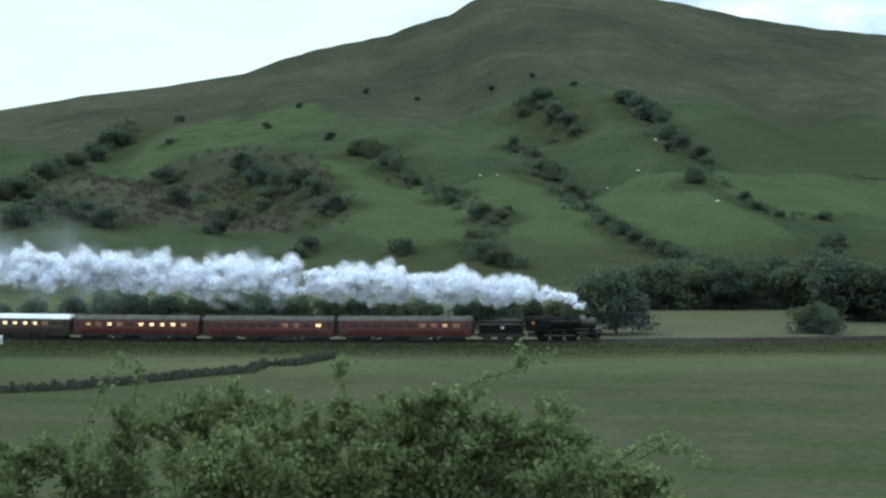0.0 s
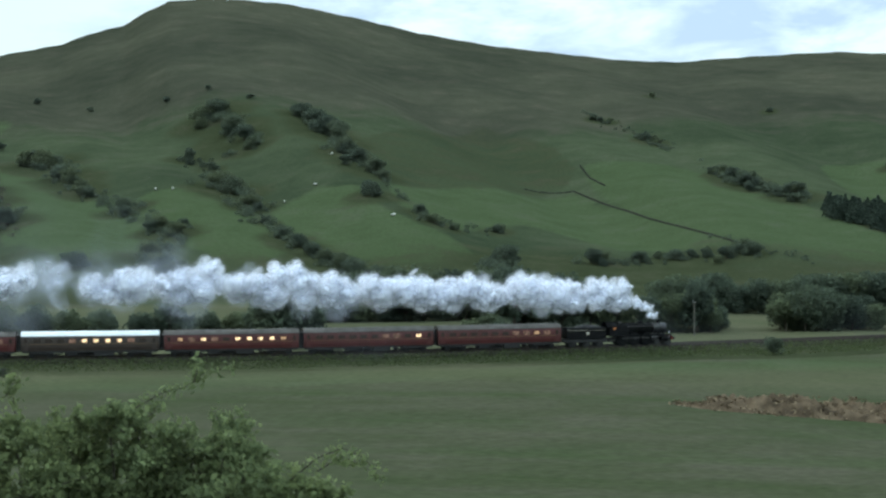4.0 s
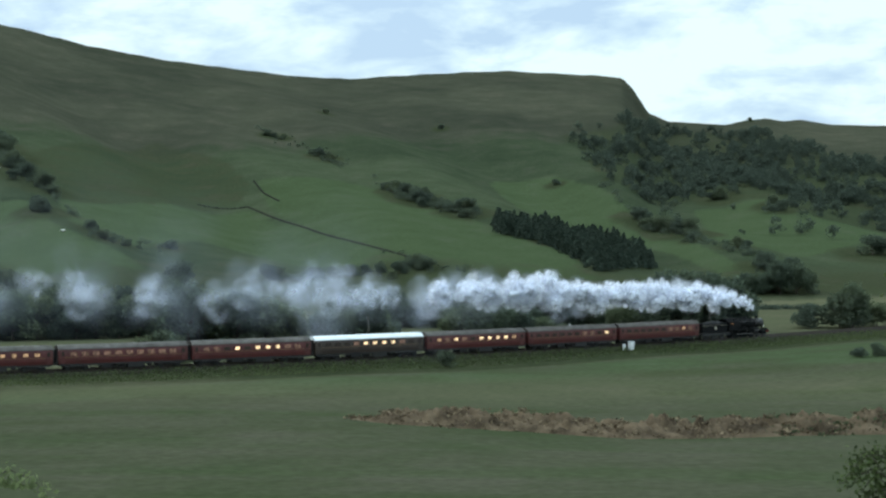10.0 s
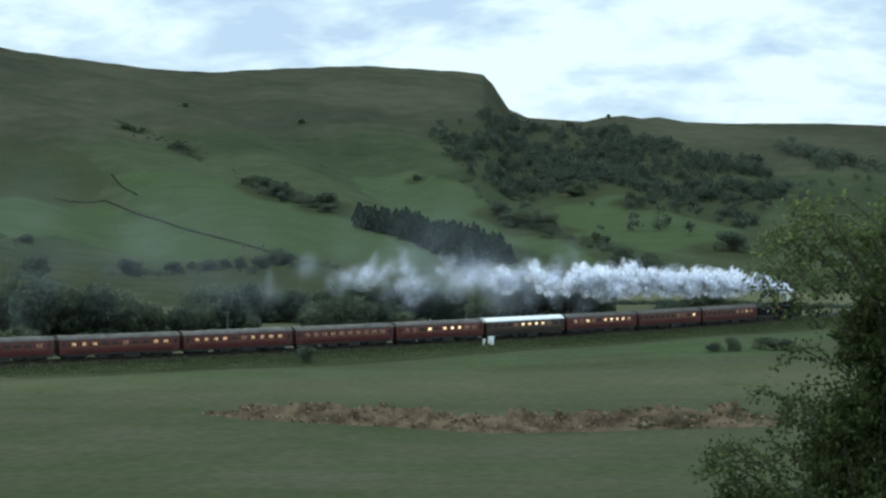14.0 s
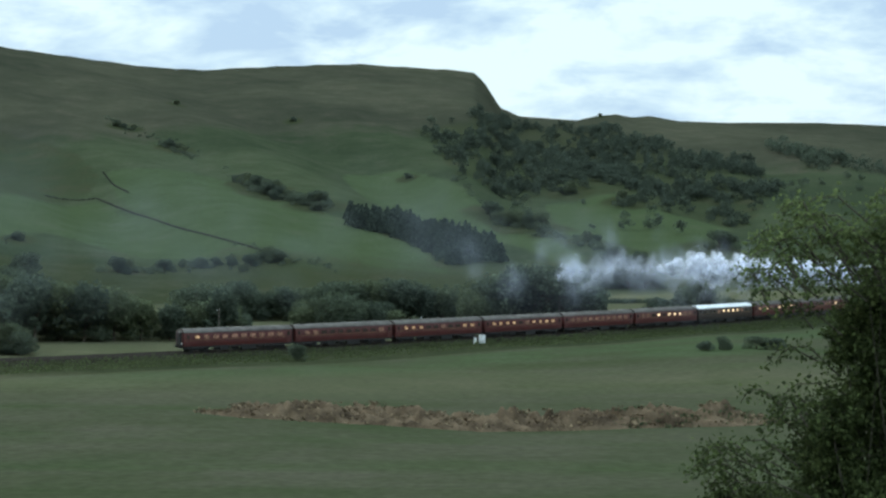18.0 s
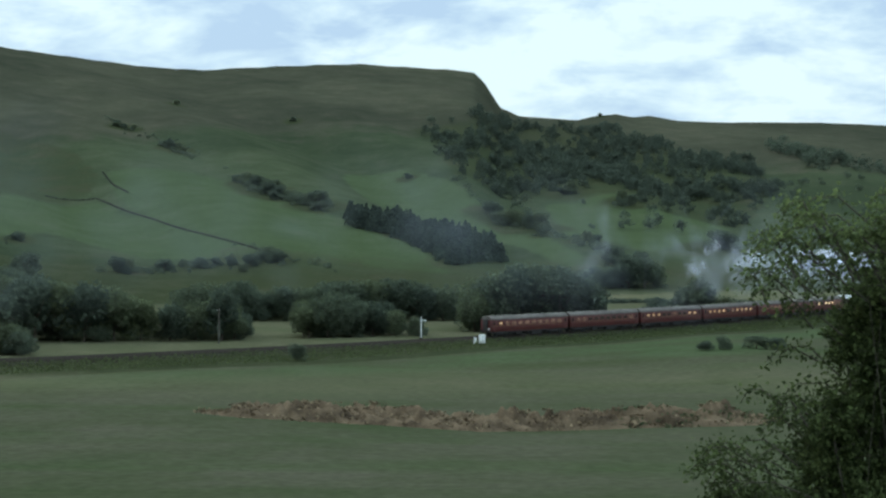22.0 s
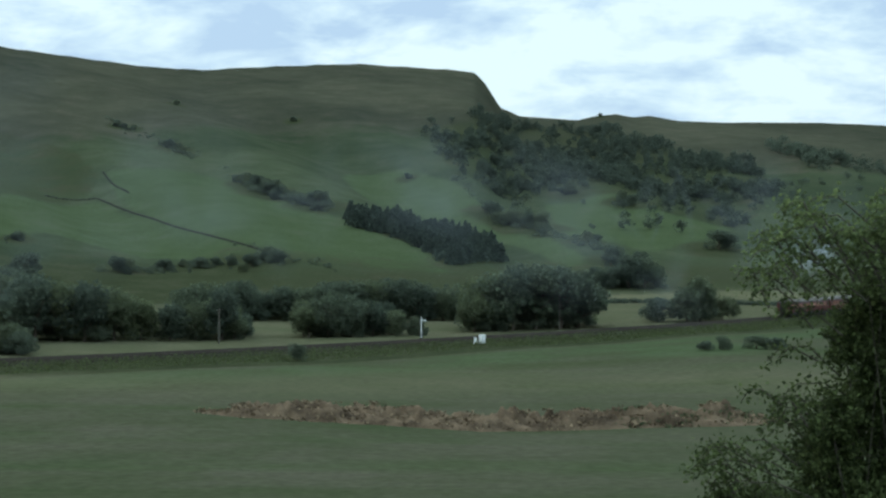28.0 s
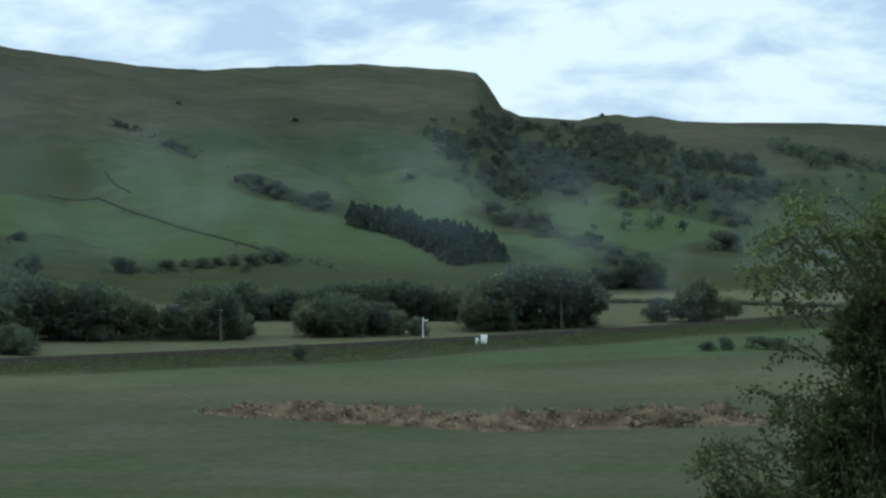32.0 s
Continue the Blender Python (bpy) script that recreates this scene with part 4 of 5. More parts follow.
def sheep_thing(bearing, rng, turn):
    x, y, z = stand(bearing, rng, 0.0)
    t = thing("sheep", pose(x, y, z, 0, 0, turn), "white woolly sheep grazing on the pasture", "sheep", "sheep on the hill")
    bm = bmesh.new(); bmesh.ops.create_icosphere(bm, subdivisions=2, radius=1, matrix=Matrix.Translation((0, 0, 0.72)) @ Matrix.Diagonal((0.62, 0.34, 0.34, 1)))
    part("body", bm, WOOL, t)
    bm = bmesh.new(); bmesh.ops.create_icosphere(bm, subdivisions=1, radius=1, matrix=Matrix.Translation((0.68, 0, 0.62)) @ Matrix.Diagonal((0.2, 0.11, 0.13, 1)))
    part("head", bm, WOOL, t)
    for dx in (-0.35, 0.35):
        for dy in (-0.16, 0.16):
            part("leg", tube((dx, dy, 0), (dx, dy, 0.55), 0.05, 0.06, 6), BARK, t)


for k, (a, r) in enumerate(SHEEP):
    sheep_thing(a, r, 40 * k)

# ---- the spoil heap in the meadow ----
def heap_thing():
    rs = np.random.RandomState(5)
    ha, hr = np.array([p[0] for p in HEAP_LINE]), np.array([p[1] for p in HEAP_LINE], float)
    mid = (1.2, 191.0)
    x0, y0 = polar(*mid)
    t = thing("spoil_heap", pose(x0, y0, ground_at(x0, y0)), "long low heap of dry earth, straw and dead rushes", "spoil heap")
    aa, ww = np.linspace(-7.9, 10.9, 260), np.linspace(-1, 1, 26)
    A, W = np.meshgrid(aa, ww, indexing="ij")
    k = (A + 7.9) / 18.8
    half = 5.2 * np.clip(np.minimum(k * 7, (1 - k) * 9), 0, 1) ** 0.6 + 0.3
    R = np.interp(A, ha, hr) + half * W + half
    X, Y = R * np.sin(np.radians(A)), R * np.cos(np.radians(A))
    env = np.clip(1 - W ** 2, 0, 1) ** 0.8 * np.clip(np.minimum(k * 8, (1 - k) * 8), 0, 1)
    lump = 0.52 + 0.26 * ripple(X, Y, 9, 31) + 0.30 * ripple(X + 0.8 * Y, Y, 3.0, 32) + 0.24 * ripple(X + 0.5 * Y, Y, 1.3, 33)
    Z = height(X, Y) - 0.12 + 2.0 * env * np.clip(lump, 0.12, 1.4)
    i = np.arange(A.size).reshape(A.shape)
    f = np.stack([i[:-1, :-1], i[1:, :-1], i[1:, 1:], i[:-1, 1:]], -1).reshape(-1, 4)
    org = np.array([x0, y0, ground_at(x0, y0)])
    part("bank", mesh_of("bank", np.stack([X, Y, Z], -1).reshape(-1, 3) - org, f, SPOIL, True), SPOIL, t)
    # clods and tangled tufts lying on it
    flat_i = rs.randint(0, A.size, 1300)
    keep = flat_i[env.ravel()[flat_i] > 0.12]
    grown = np.where(A.ravel()[keep] > 5.4)[0]
    P = np.stack([X, Y, Z], -1).reshape(-1, 3)[keep] - org
    for name, sel, mat_, size in (("earth_crust", slice(0, None, 2), SPOIL, 0.13), ("straw_cover", slice(1, None, 3), STRAW, 0.22), ("rush_litter", grown[::2], LEAF_VERGE, 0.2)):
        pts = np.repeat(P[sel], 7, 0) + rs.normal(size=(len(P[sel]) * 7, 3)) * np.array([0.42, 0.42, 0.07]) + np.array([0, 0, 0.02])
        v, ff = clump_faces(pts, size, rs, 0.25)
        tagged(part(name, mesh_of(name, v, ff, mat_), mat_, t), {"straw_cover": "pale tangled straw", "rush_litter": "green rushes and weeds"}.get(name, ""), kind="stuff")
    return t


heap_thing()

# low hedge across the far hay field
frs = np.random.RandomState(44)
fp = []
for k in range(420):
    x, y = polar(frs.uniform(4.4, 13.5), 474 + frs.normal() * 1.2)
    hh = frs.uniform(0.5, 1.5)
    fp.append(crown_points(frs, 24, hh * 2.4, hh, ground_at(x, y) - 0.1, 3) + np.array([x, y, 0]))
v, f = clump_faces(np.vstack(fp), 0.22, frs)
tagged(new("field_hedge", mesh_of("field_hedge", v, f, LEAF_BUSH)), "low dark hedge across the far hay field", "hedge", kind="stuff")

# low bushes out in the meadow
for a, r, h, w in ((-4.57, 283, 2.9, 0.9), (8.2, 286, 1.7, 1.5), (8.75, 286, 2.4, 0.8), (9.75, 290, 2.2, 1.7), (10.3, 291, 2.0, 1.3), (-30.6, 262, 1.2, 1.0)):
    plant("meadow_bush", ROUND[prs.randint(6)], a, r, h, "small dark bush standing in rough meadow grass", "bush", "meadow bushes", prs, w)

# tall verge growth along the near side of the line
vv, vf, k0 = [], [], 0
vrs = np.random.RandomState(77)
for s in np.arange(-150, 330, 0.35):
    for off in (-3.4, -4.6, -6.0, -8.0, -12.0):
        x, y = beside(s + vrs.uniform(-0.5, 0.5), off + vrs.uniform(-1, 1))
        vv.append((x, y))
P2 = np.array(vv)
Z2 = height(P2[:, 0], P2[:, 1])
tall = 0.42 + 0.22 * np.clip(ripple(P2[:, 0], P2[:, 1], 14, 41), 0, 1) + 0.1 * np.clip(ripple(P2[:, 0], P2[:, 1], 4, 42), 0, 1)
tall = tall + np.tile([0.45, 0.40, 0.1, 0.0, 0.0], len(P2) // 5)
pts = np.repeat(np.column_stack([P2, Z2]), 5, 0)
pts[:, :2] += vrs.normal(size=(len(pts), 2)) * 0.5
pts[:, 2] += vrs.uniform(0.1, 1.0, len(pts)) * np.repeat(tall, 5)
v, f = clump_faces(pts, 0.15, vrs, 0.5)
tagged(new("verge_growth", mesh_of("verge_growth", v, f, LEAF_VERGE)), "rough grass and nettles on the railway verge", "rough grass", kind="stuff")

# ---- the roadside hedge below the lens, and the tree beside it ----
def at_near(bearing, z, rng):
    return np.array([*polar(bearing, rng), z])


def near_bush(name, lobes, rng, leaves, leaf, mat, root, label, category, sprigs=(), seed=1, stem_r=0.013):
    """A thorn bush with visible stems: leaf sprays gathered in uneven lobes given as (bearing, height, radius, share, depth)."""
    rs = np.random.RandomState(seed)
    bx, by, bz = stand(root, rng, 0.05)
    org = np.array([bx, by, bz])
    t = thing(name, pose(bx, by, bz), label, category, "roadside hedge")
    tot = sum(q[3] for q in lobes)
    pts, stem = [], []
    for k, (a, z, rad, share, dep) in enumerate(lobes):
        c = at_near(a, z, rng + dep) - org
        n = int(leaves * share / tot)
        twigs = max(4, n // 60)
        d = rs.normal(size=(twigs, 3)); d /= np.linalg.norm(d, axis=1)[:, None]
        tips = c + d * rad * rs.uniform(0.55, 1.12, (twigs, 1)) * np.array([1, 1, 0.9])
        roots = c + d * rad * 0.2
        for q in range(twigs):
            m = n // twigs
            u = rs.uniform(0, 1, (m, 1)) ** 0.75
            pts.append(roots[q] * (1 - u) + tips[q] * u + rs.normal(size=(m, 3)) * rad * 0.10)
            if q < 10:
                midp = (roots[q] + tips[q]) / 2 + rs.normal(size=3) * rad * 0.08
                stem.append(branch_tube([roots[q], midp, tips[q]], 0.006, 0.002, 4))
        low = np.array([rs.uniform(-0.25, 0.25), rs.uniform(-0.2, 0.2), 0.0])
        bend = (low + c) / 2 + rs.normal(size=3) * 0.12
        stem.append(branch_tube([low, bend, c, c + d[0] * rad * 0.4], stem_r, stem_r * 0.3, 6))
    for path in sprigs:
        pp = [at_near(a, z, rng + dp) - org for a, z, dp in path]
        stem.append(branch_tube(pp, 0.007, 0.002, 5))
        for k in range(len(pp) - 1):
            m = 15 + int(60 * np.linalg.norm(pp[k + 1] - pp[k]))
            u = rs.uniform(0, 1, (m, 1))
            pts.append(pp[k] * (1 - u) + pp[k + 1] * u + rs.normal(size=(m, 3)) * 0.036)
    P = np.vstack(pts)
    v, f = clump_faces(P, leaf, rs, 0.25)
    sv_, sf_ = join(stem)
    part("branchwork", mesh_of("branchwork", sv_, sf_, TWIG, True), TWIG, t, "bare grey-brown twigs")
    part("foliage", mesh_of("foliage", v, f, mat), mat, t)
    return t


nrs = np.random.RandomState(9)


def hedge(root, rng, tops, seed, mat, leaves, label, sprigs=()):
    """A hedge bush whose upper edge runs through tops, a list of (bearing, height)."""
    lobes = []
    for a, z in tops:
        rad = nrs.uniform(0.26, 0.36)
        lobes.append((a, z - rad * 0.9, rad, 1.0, nrs.uniform(-0.5, 0.5)))
        lobes.append((a + nrs.uniform(-0.8, 0.8), z - 0.62, 0.42, 1.5, nrs.uniform(-0.8, 0.3)))
        lobes.append((a + nrs.uniform(-0.8, 0.8), z - 1.15, 0.5, 1.4, nrs.uniform(-0.6, 0.3)))
    return near_bush("hedge_bush", lobes, rng, int(leaves * 1.9), 0.028, mat, root, label, "bush", sprigs, seed)


hedge(-36.8, 15.5, [(-39.2, 19.3), (-37.8, 19.22), (-36.4, 19.30), (-35.0, 19.42)], 3, LEAF_NEAR, 6500, "green hawthorn bush of an uncut roadside hedge",
      [[(-36.0, 19.2, 0), (-35.4, 19.6, 0.1), (-34.9, 19.78, 0.1)], [(-34.6, 19.3, 0), (-34.4, 19.62, 0), (-34.5, 19.75, 0)]])
hedge(-31.6, 15.0, [(-33.6, 19.52), (-32.4, 19.62), (-31.2, 19.64), (-30.0, 19.50)], 4, LEAF_NEAR, 7500, "bright green bramble and hawthorn of a roadside hedge")
hedge(-27.0, 15.2, [(-29.0, 19.44), (-28.0, 19.5), (-26.9, 19.48), (-25.8, 19.55)], 5, LEAF_NEAR, 7500, "dense green hawthorn of a roadside hedge",
      [[(-28.0, 19.4, 0), (-28.1, 19.62, 0), (-28.15, 19.78, 0)], [(-28.3, 19.6, 0), (-28.1, 19.7, 0), (-27.85, 19.72, 0)]])
hedge(-23.4, 15.0, [(-25.2, 19.66), (-24.4, 19.62), (-23.5, 19.5), (-22.6, 19.5), (-21.6, 19.56), (-20.9, 19.5)], 6, LEAF_BRIAR, 8500, "dark leafy briar of a roadside hedge",
      [[(-24.4, 19.5, 0), (-23.6, 19.62, 0), (-22.9, 19.66, 0), (-22.2, 19.78, 0.1), (-21.3, 19.82, 0.1)], [(-22.6, 19.7, 0), (-22.5, 19.8, 0), (-22.55, 19.86, 0)]])
hedge(-19.4, 14.6, [(-20.3, 19.15), (-19.4, 19.02), (-18.5, 18.95)], 7, LEAF_BRIAR, 3600, "low briar at the end of a roadside hedge",
      [[(-19.6, 18.95, 0), (-18.8, 19.12, 0), (-18.0, 19.20, 0), (-17.3, 19.12, 0), (-16.7, 18.92, 0)], [(-18.8, 19.0, 0.1), (-18.0, 19.12, 0.1), (-17.2, 19.02, 0.1)]])
hedge(-17.0, 14.4, [(-18.6, 18.72), (-17.4, 18.66), (-16.4, 18.55)], 8, LEAF_BRIAR, 2600, "low trailing briar on the bank")
hedge(-12.6, 14.6, [(-19.0 + 6.2, 18.72), (-12.2, 18.70)], 11, LEAF_BRIAR, 1200, "tip of a low roadside bush")

# the thorn tree, seen from its middle to its loose left edge
TREE_R = 13.0
tree_lobes = [(14.6, 20.2, 0.55, 3.0, 0.3), (13.4, 20.2, 0.30, 1.2, 0), (13.5, 19.75, 0.48, 2.6, 0.2), (12.0, 19.72, 0.24, 0.7, -0.2), (12.0, 19.4, 0.34, 1.4, 0),
              (16.2, 19.9, 0.9, 4.0, 0.4), (16.4, 20.8, 0.6, 1.5, 0.2), (13.0, 19.1, 0.5, 2.2, 0.1), (15.0, 18.9, 0.8, 2.6, 0.2), (11.2, 18.95, 0.38, 1.5, 0),
              (9.6, 19.0, 0.30, 0.9, -0.1), (8.7, 19.05, 0.20, 0.4, 0), (13.2, 20.5, 0.24, 0.7, 0.1), (14.2, 20.55, 0.32, 1.3, 0.2), (12.4, 20.2, 0.18, 0.4, 0), (12.9, 20.36, 0.26, 1.3, 0.3), (13.9, 20.4, 0.30, 1.5, 0.3), (12.6, 19.0, 0.5, 1.8, -0.2), (14.9, 20.75, 0.34, 0.8, 0.2)]
# how far the loose sprays reach at each height
SPRAY_Z = [18.9, 19.1, 19.3, 19.45, 19.6, 19.8, 19.95, 20.1, 20.4, 20.65, 20.85, 20.95, 21.1, 21.28, 21.4]
SPRAY_A = [8.6, 8.3, 7.4, 7.7, 9.7, 10.1, 8.4, 9.4, 10.3, 9.1, 8.6, 9.1, 10.1, 10.6, 12.2]
trs = np.random.RandomState(31)


def sprays(count, low, high, back, lift):
    """Thin shoots that leave the crown, arch over and droop at their tips."""
    out = []
    for k in range(count):
        z = trs.uniform(low, high)
        tip = float(np.interp(z, SPRAY_Z, SPRAY_A)) + trs.uniform(0, 1) ** 1.5 * back
        run, dep, up = trs.uniform(1.0, 2.6), trs.uniform(-0.3, 0.3), trs.uniform(0.3, 1.0) * lift
        out.append([(tip + run, z - up, dep), (tip + run * 0.5, z + 0.04, dep), (tip + run * 0.2, z + 0.03, dep), (tip, z - 0.05, dep)])
    return out


near_bush("thorn_tree", tree_lobes, TREE_R, 88000, 0.0185, LEAF_ROSE, 14.2, "dark leafy thorn tree with loose hanging sprays beside the road", "tree",
          sprays(46, 18.9, 20.7, 2.2, 0.18), 12)
near_bush("young_shoots", [(14.1, 21.0, 0.24, 0.8, 0.1), (12.9, 20.95, 0.20, 0.4, 0.0), (15.2, 20.95, 0.34, 1.2, 0.2), (13.6, 20.75, 0.24, 0.8, 0.2), (14.8, 20.65, 0.3, 1.0, 0.3)], 12.7, 3400, 0.019,
          LEAF_SHOOT, 14.6, "pale green young shoots of a thorn growing through the tree", "bush", sprays(44, 20.6, 21.36, 4.2, 0.3), 15, 0.004)

# ---- the train: heading +x in its own space, rail tops at z = 0 ----
SPEED = 15.56
FRONT = 0.5           # arc length of the front buffers at the start


def section(pts, x0, x1):
    """A prism along x through a closed outline of (y, z)."""
    bm = bmesh.new()
    ends = [[bm.verts.new((x, y, z)) for y, z in pts] for x in (x0, x1)]
    n = len(pts)
    for i in range(n):
        bm.faces.new((ends[0][i], ends[0][(i + 1) % n], ends[1][(i + 1) % n], ends[1][i]))
    bm.faces.new(ends[0]); bm.faces.new(ends[1][::-1])
    return bm


def wheel_mesh(rad, spokes=0, width=0.13):
    bm = bmesh.new()
    bm_tube(bm, (0, -width / 2, 0), (0, width / 2, 0), rad, rad, 28)
    bm_tube(bm, (0, -width / 2 - 0.03, 0), (0, -width / 2, 0), rad * 0.96, rad, 28)
    bm_tube(bm, (0, -width / 2 - 0.10, 0), (0, -width / 2 - 0.03, 0), rad * 0.18, rad * 0.22, 14)
    if spokes:
        bm_box(bm, (-rad * 0.62, -width / 2 - 0.05, 0), (rad * 0.35, 0.06, rad * 0.7), 0.02)
    return bm


def wheelset(parent, x, rad, spokes=0):
    """A pair of wheels on one axle."""
    for sgn in (-1, 1):
        bm = wheel_mesh(rad, spokes)
        w = part("wheel", bm, SOOT, parent)
        w.matrix_basis = pose(x, 0.75 * sgn, rad, 0, 0, 0 if sgn < 0 else 180)


def bogie(parent, x):
    b = part("bogie", box((0, 0, 0.55), (3.6, 1.9, 0.18), 0.03), SOOT, parent)
    b.matrix_basis = pose(x, 0, 0)
    bm = bmesh.new()
    for sgn in (-1, 1):
        bm_box(bm, (0, 1.02 * sgn, 0.52), (3.4, 0.10, 0.26), 0.03)
        for dx in (-1.3, 1.3):
            bm_box(bm, (dx, 1.06 * sgn, 0.46), (0.34, 0.18, 0.36), 0.03)
    part("bogie_frame", bm, SOOT, b)
    for dx in (-1.3, 1.3):
        for sgn in (-1, 1):
            w = part("wheel", wheel_mesh(0.46), SOOT, b)
            w.matrix_basis = pose(dx, 0.75 * sgn, 0.46, 0, 0, 0 if sgn < 0 else 180)
    return b


SIDE = [(-1.30, 1.02), (-1.38, 1.5), (-1.39, 2.0), (-1.37, 2.6), (-1.30, 3.12)]
BODY_LINE = SIDE + [(-y, z) for y, z in SIDE[::-1]]
ROOF_LINE = [(1.36 * math.sin(radians(a)), 2.92 + 0.86 * math.cos(radians(a))) for a in np.linspace(-78, 78, 15)]
GLASS = {"L": GLASS_LIT, "m": GLASS_MID, "p": GLASS_PALE, "-": GLASS_DARK}


def coach(lights, paint_mat, roof_mat, label, tail=False):
    t = thing("railway_coach", Matrix.Identity(4), label, "railway coach", "coaches of the train")
    half = 9.75
    part("body", section(BODY_LINE, -half, half), paint_mat, t)
    part("roof", section(ROOF_LINE, -half - 0.04, half + 0.04), roof_mat, t, smooth_faces=False)
    part("underframe", box((0, 0, 0.88), (19.3, 2.3, 0.26), 0.03), SOOT, t)
    for sgn in (-1, 1):
        part("battery_box", box((1.9 * sgn, -0.8 * sgn, 0.52), (2.6, 0.7, 0.6), 0.03), SOOT, t)
        part("regulator_box", box((-2.6 * sgn, -0.9 * sgn, 0.56), (1.5, 0.5, 0.5), 0.03), SOOT, t)
        part("truss_rod", box((0, 1.0 * sgn, 0.36), (6.4, 0.09, 0.1), 0.01), SOOT, t)
        part("solebar", box((0, 1.22 * sgn, 0.92), (19.3, 0.1, 0.34), 0.01), SOOT, t)
        for dx in (-1, 1):
            part("truss_strut", box((4.2 * dx, 1.0 * sgn, 0.58), (2.4, 0.09, 0.1), 0, Matrix.Rotation(radians(16 * dx), 3, "Y")), SOOT, t)
            part("footboard", box((7.0 * dx, 1.2 * sgn, 0.62), (4.6, 0.2, 0.05), 0.01), SOOT, t)
    part("brake_cylinder", tube((-0.6, 0, 0.55), (0.6, 0, 0.55), 0.34, 0.34, 12), SOOT, t)
    part("dynamo", tube((4.2, -0.5, 0.58), (4.2, 0.5, 0.58), 0.28, 0.28, 12), SOOT, t)
    part("vacuum_tank", tube((-1.6, -0.6, 0.58), (-3.6, -0.6, 0.58), 0.26, 0.26, 12), SOOT, t)
    for dx in (-1, 1):
        bogie(t, dx * 7.0)
        part("gangway", box((dx * (half + 0.16), 0, 2.15), (0.36, 1.1, 2.1), 0.05), SOOT, t)
        for sgn in (-1, 1):
            part("buffer", tube((dx * half, 0.87 * sgn, 1.06), (dx * (half + 0.42), 0.87 * sgn, 1.06), 0.11, 0.2, 12), SOOT, t)
            d = part("door", box((dx * 9.1, 1.385 * sgn, 2.02), (0.66, 0.05, 1.9), 0.01), paint_mat, t)
            part("door_window", box((dx * 9.1, 1.42 * sgn, 2.48), (0.42, 0.02, 0.62), 0.004), GLASS_DARK, d)
            part("door_handle", box((dx * 9.1 - 0.26, 1.43 * sgn, 1.9), (0.04, 0.04, 0.12)), STEEL, d)
    pitch = 16.6 / len(lights)
    for k, c in enumerate(lights):
        x = 8.3 - pitch * (k + 0.5)
        for sgn in (-1, 1):
            w = part("window", box((x, 1.375 * sgn, 2.46), (pitch * 0.72, 0.05, 0.76), 0.012), paint_mat, t)
            part("pane", box((x, 1.398 * sgn, 2.46), (pitch * (0.42 if c in "Lm" else 0.6), 0.02, 0.46 if c in "Lm" else 0.56), 0.004), GLASS[c], w)
            part("vent_bar", box((x, 1.41 * sgn, 2.66), (pitch * 0.72 - 0.12, 0.015, 0.035)), paint_mat, w)
    part("cantrail_gutter", box((0, -1.335, 3.14), (19.4, 0.06, 0.05)), roof_mat, t)
    part("waist_lining", box((0, -1.398, 1.98), (19.3, 0.012, 0.05)), OCHRE, t, "thin straw-coloured lining")
    for k in range(8):
        part("roof_vent", tube((8.2 - k * 2.3, -0.35, 3.66), (8.2 - k * 2.3, -0.35, 3.86), 0.14, 0.09, 8), roof_mat, t)
    if tail:
        part("tail_lamp", box((-half - 0.2, -0.9, 1.5), (0.16, 0.2, 0.26), 0.02), WHITE_PAINT, t)
    return t


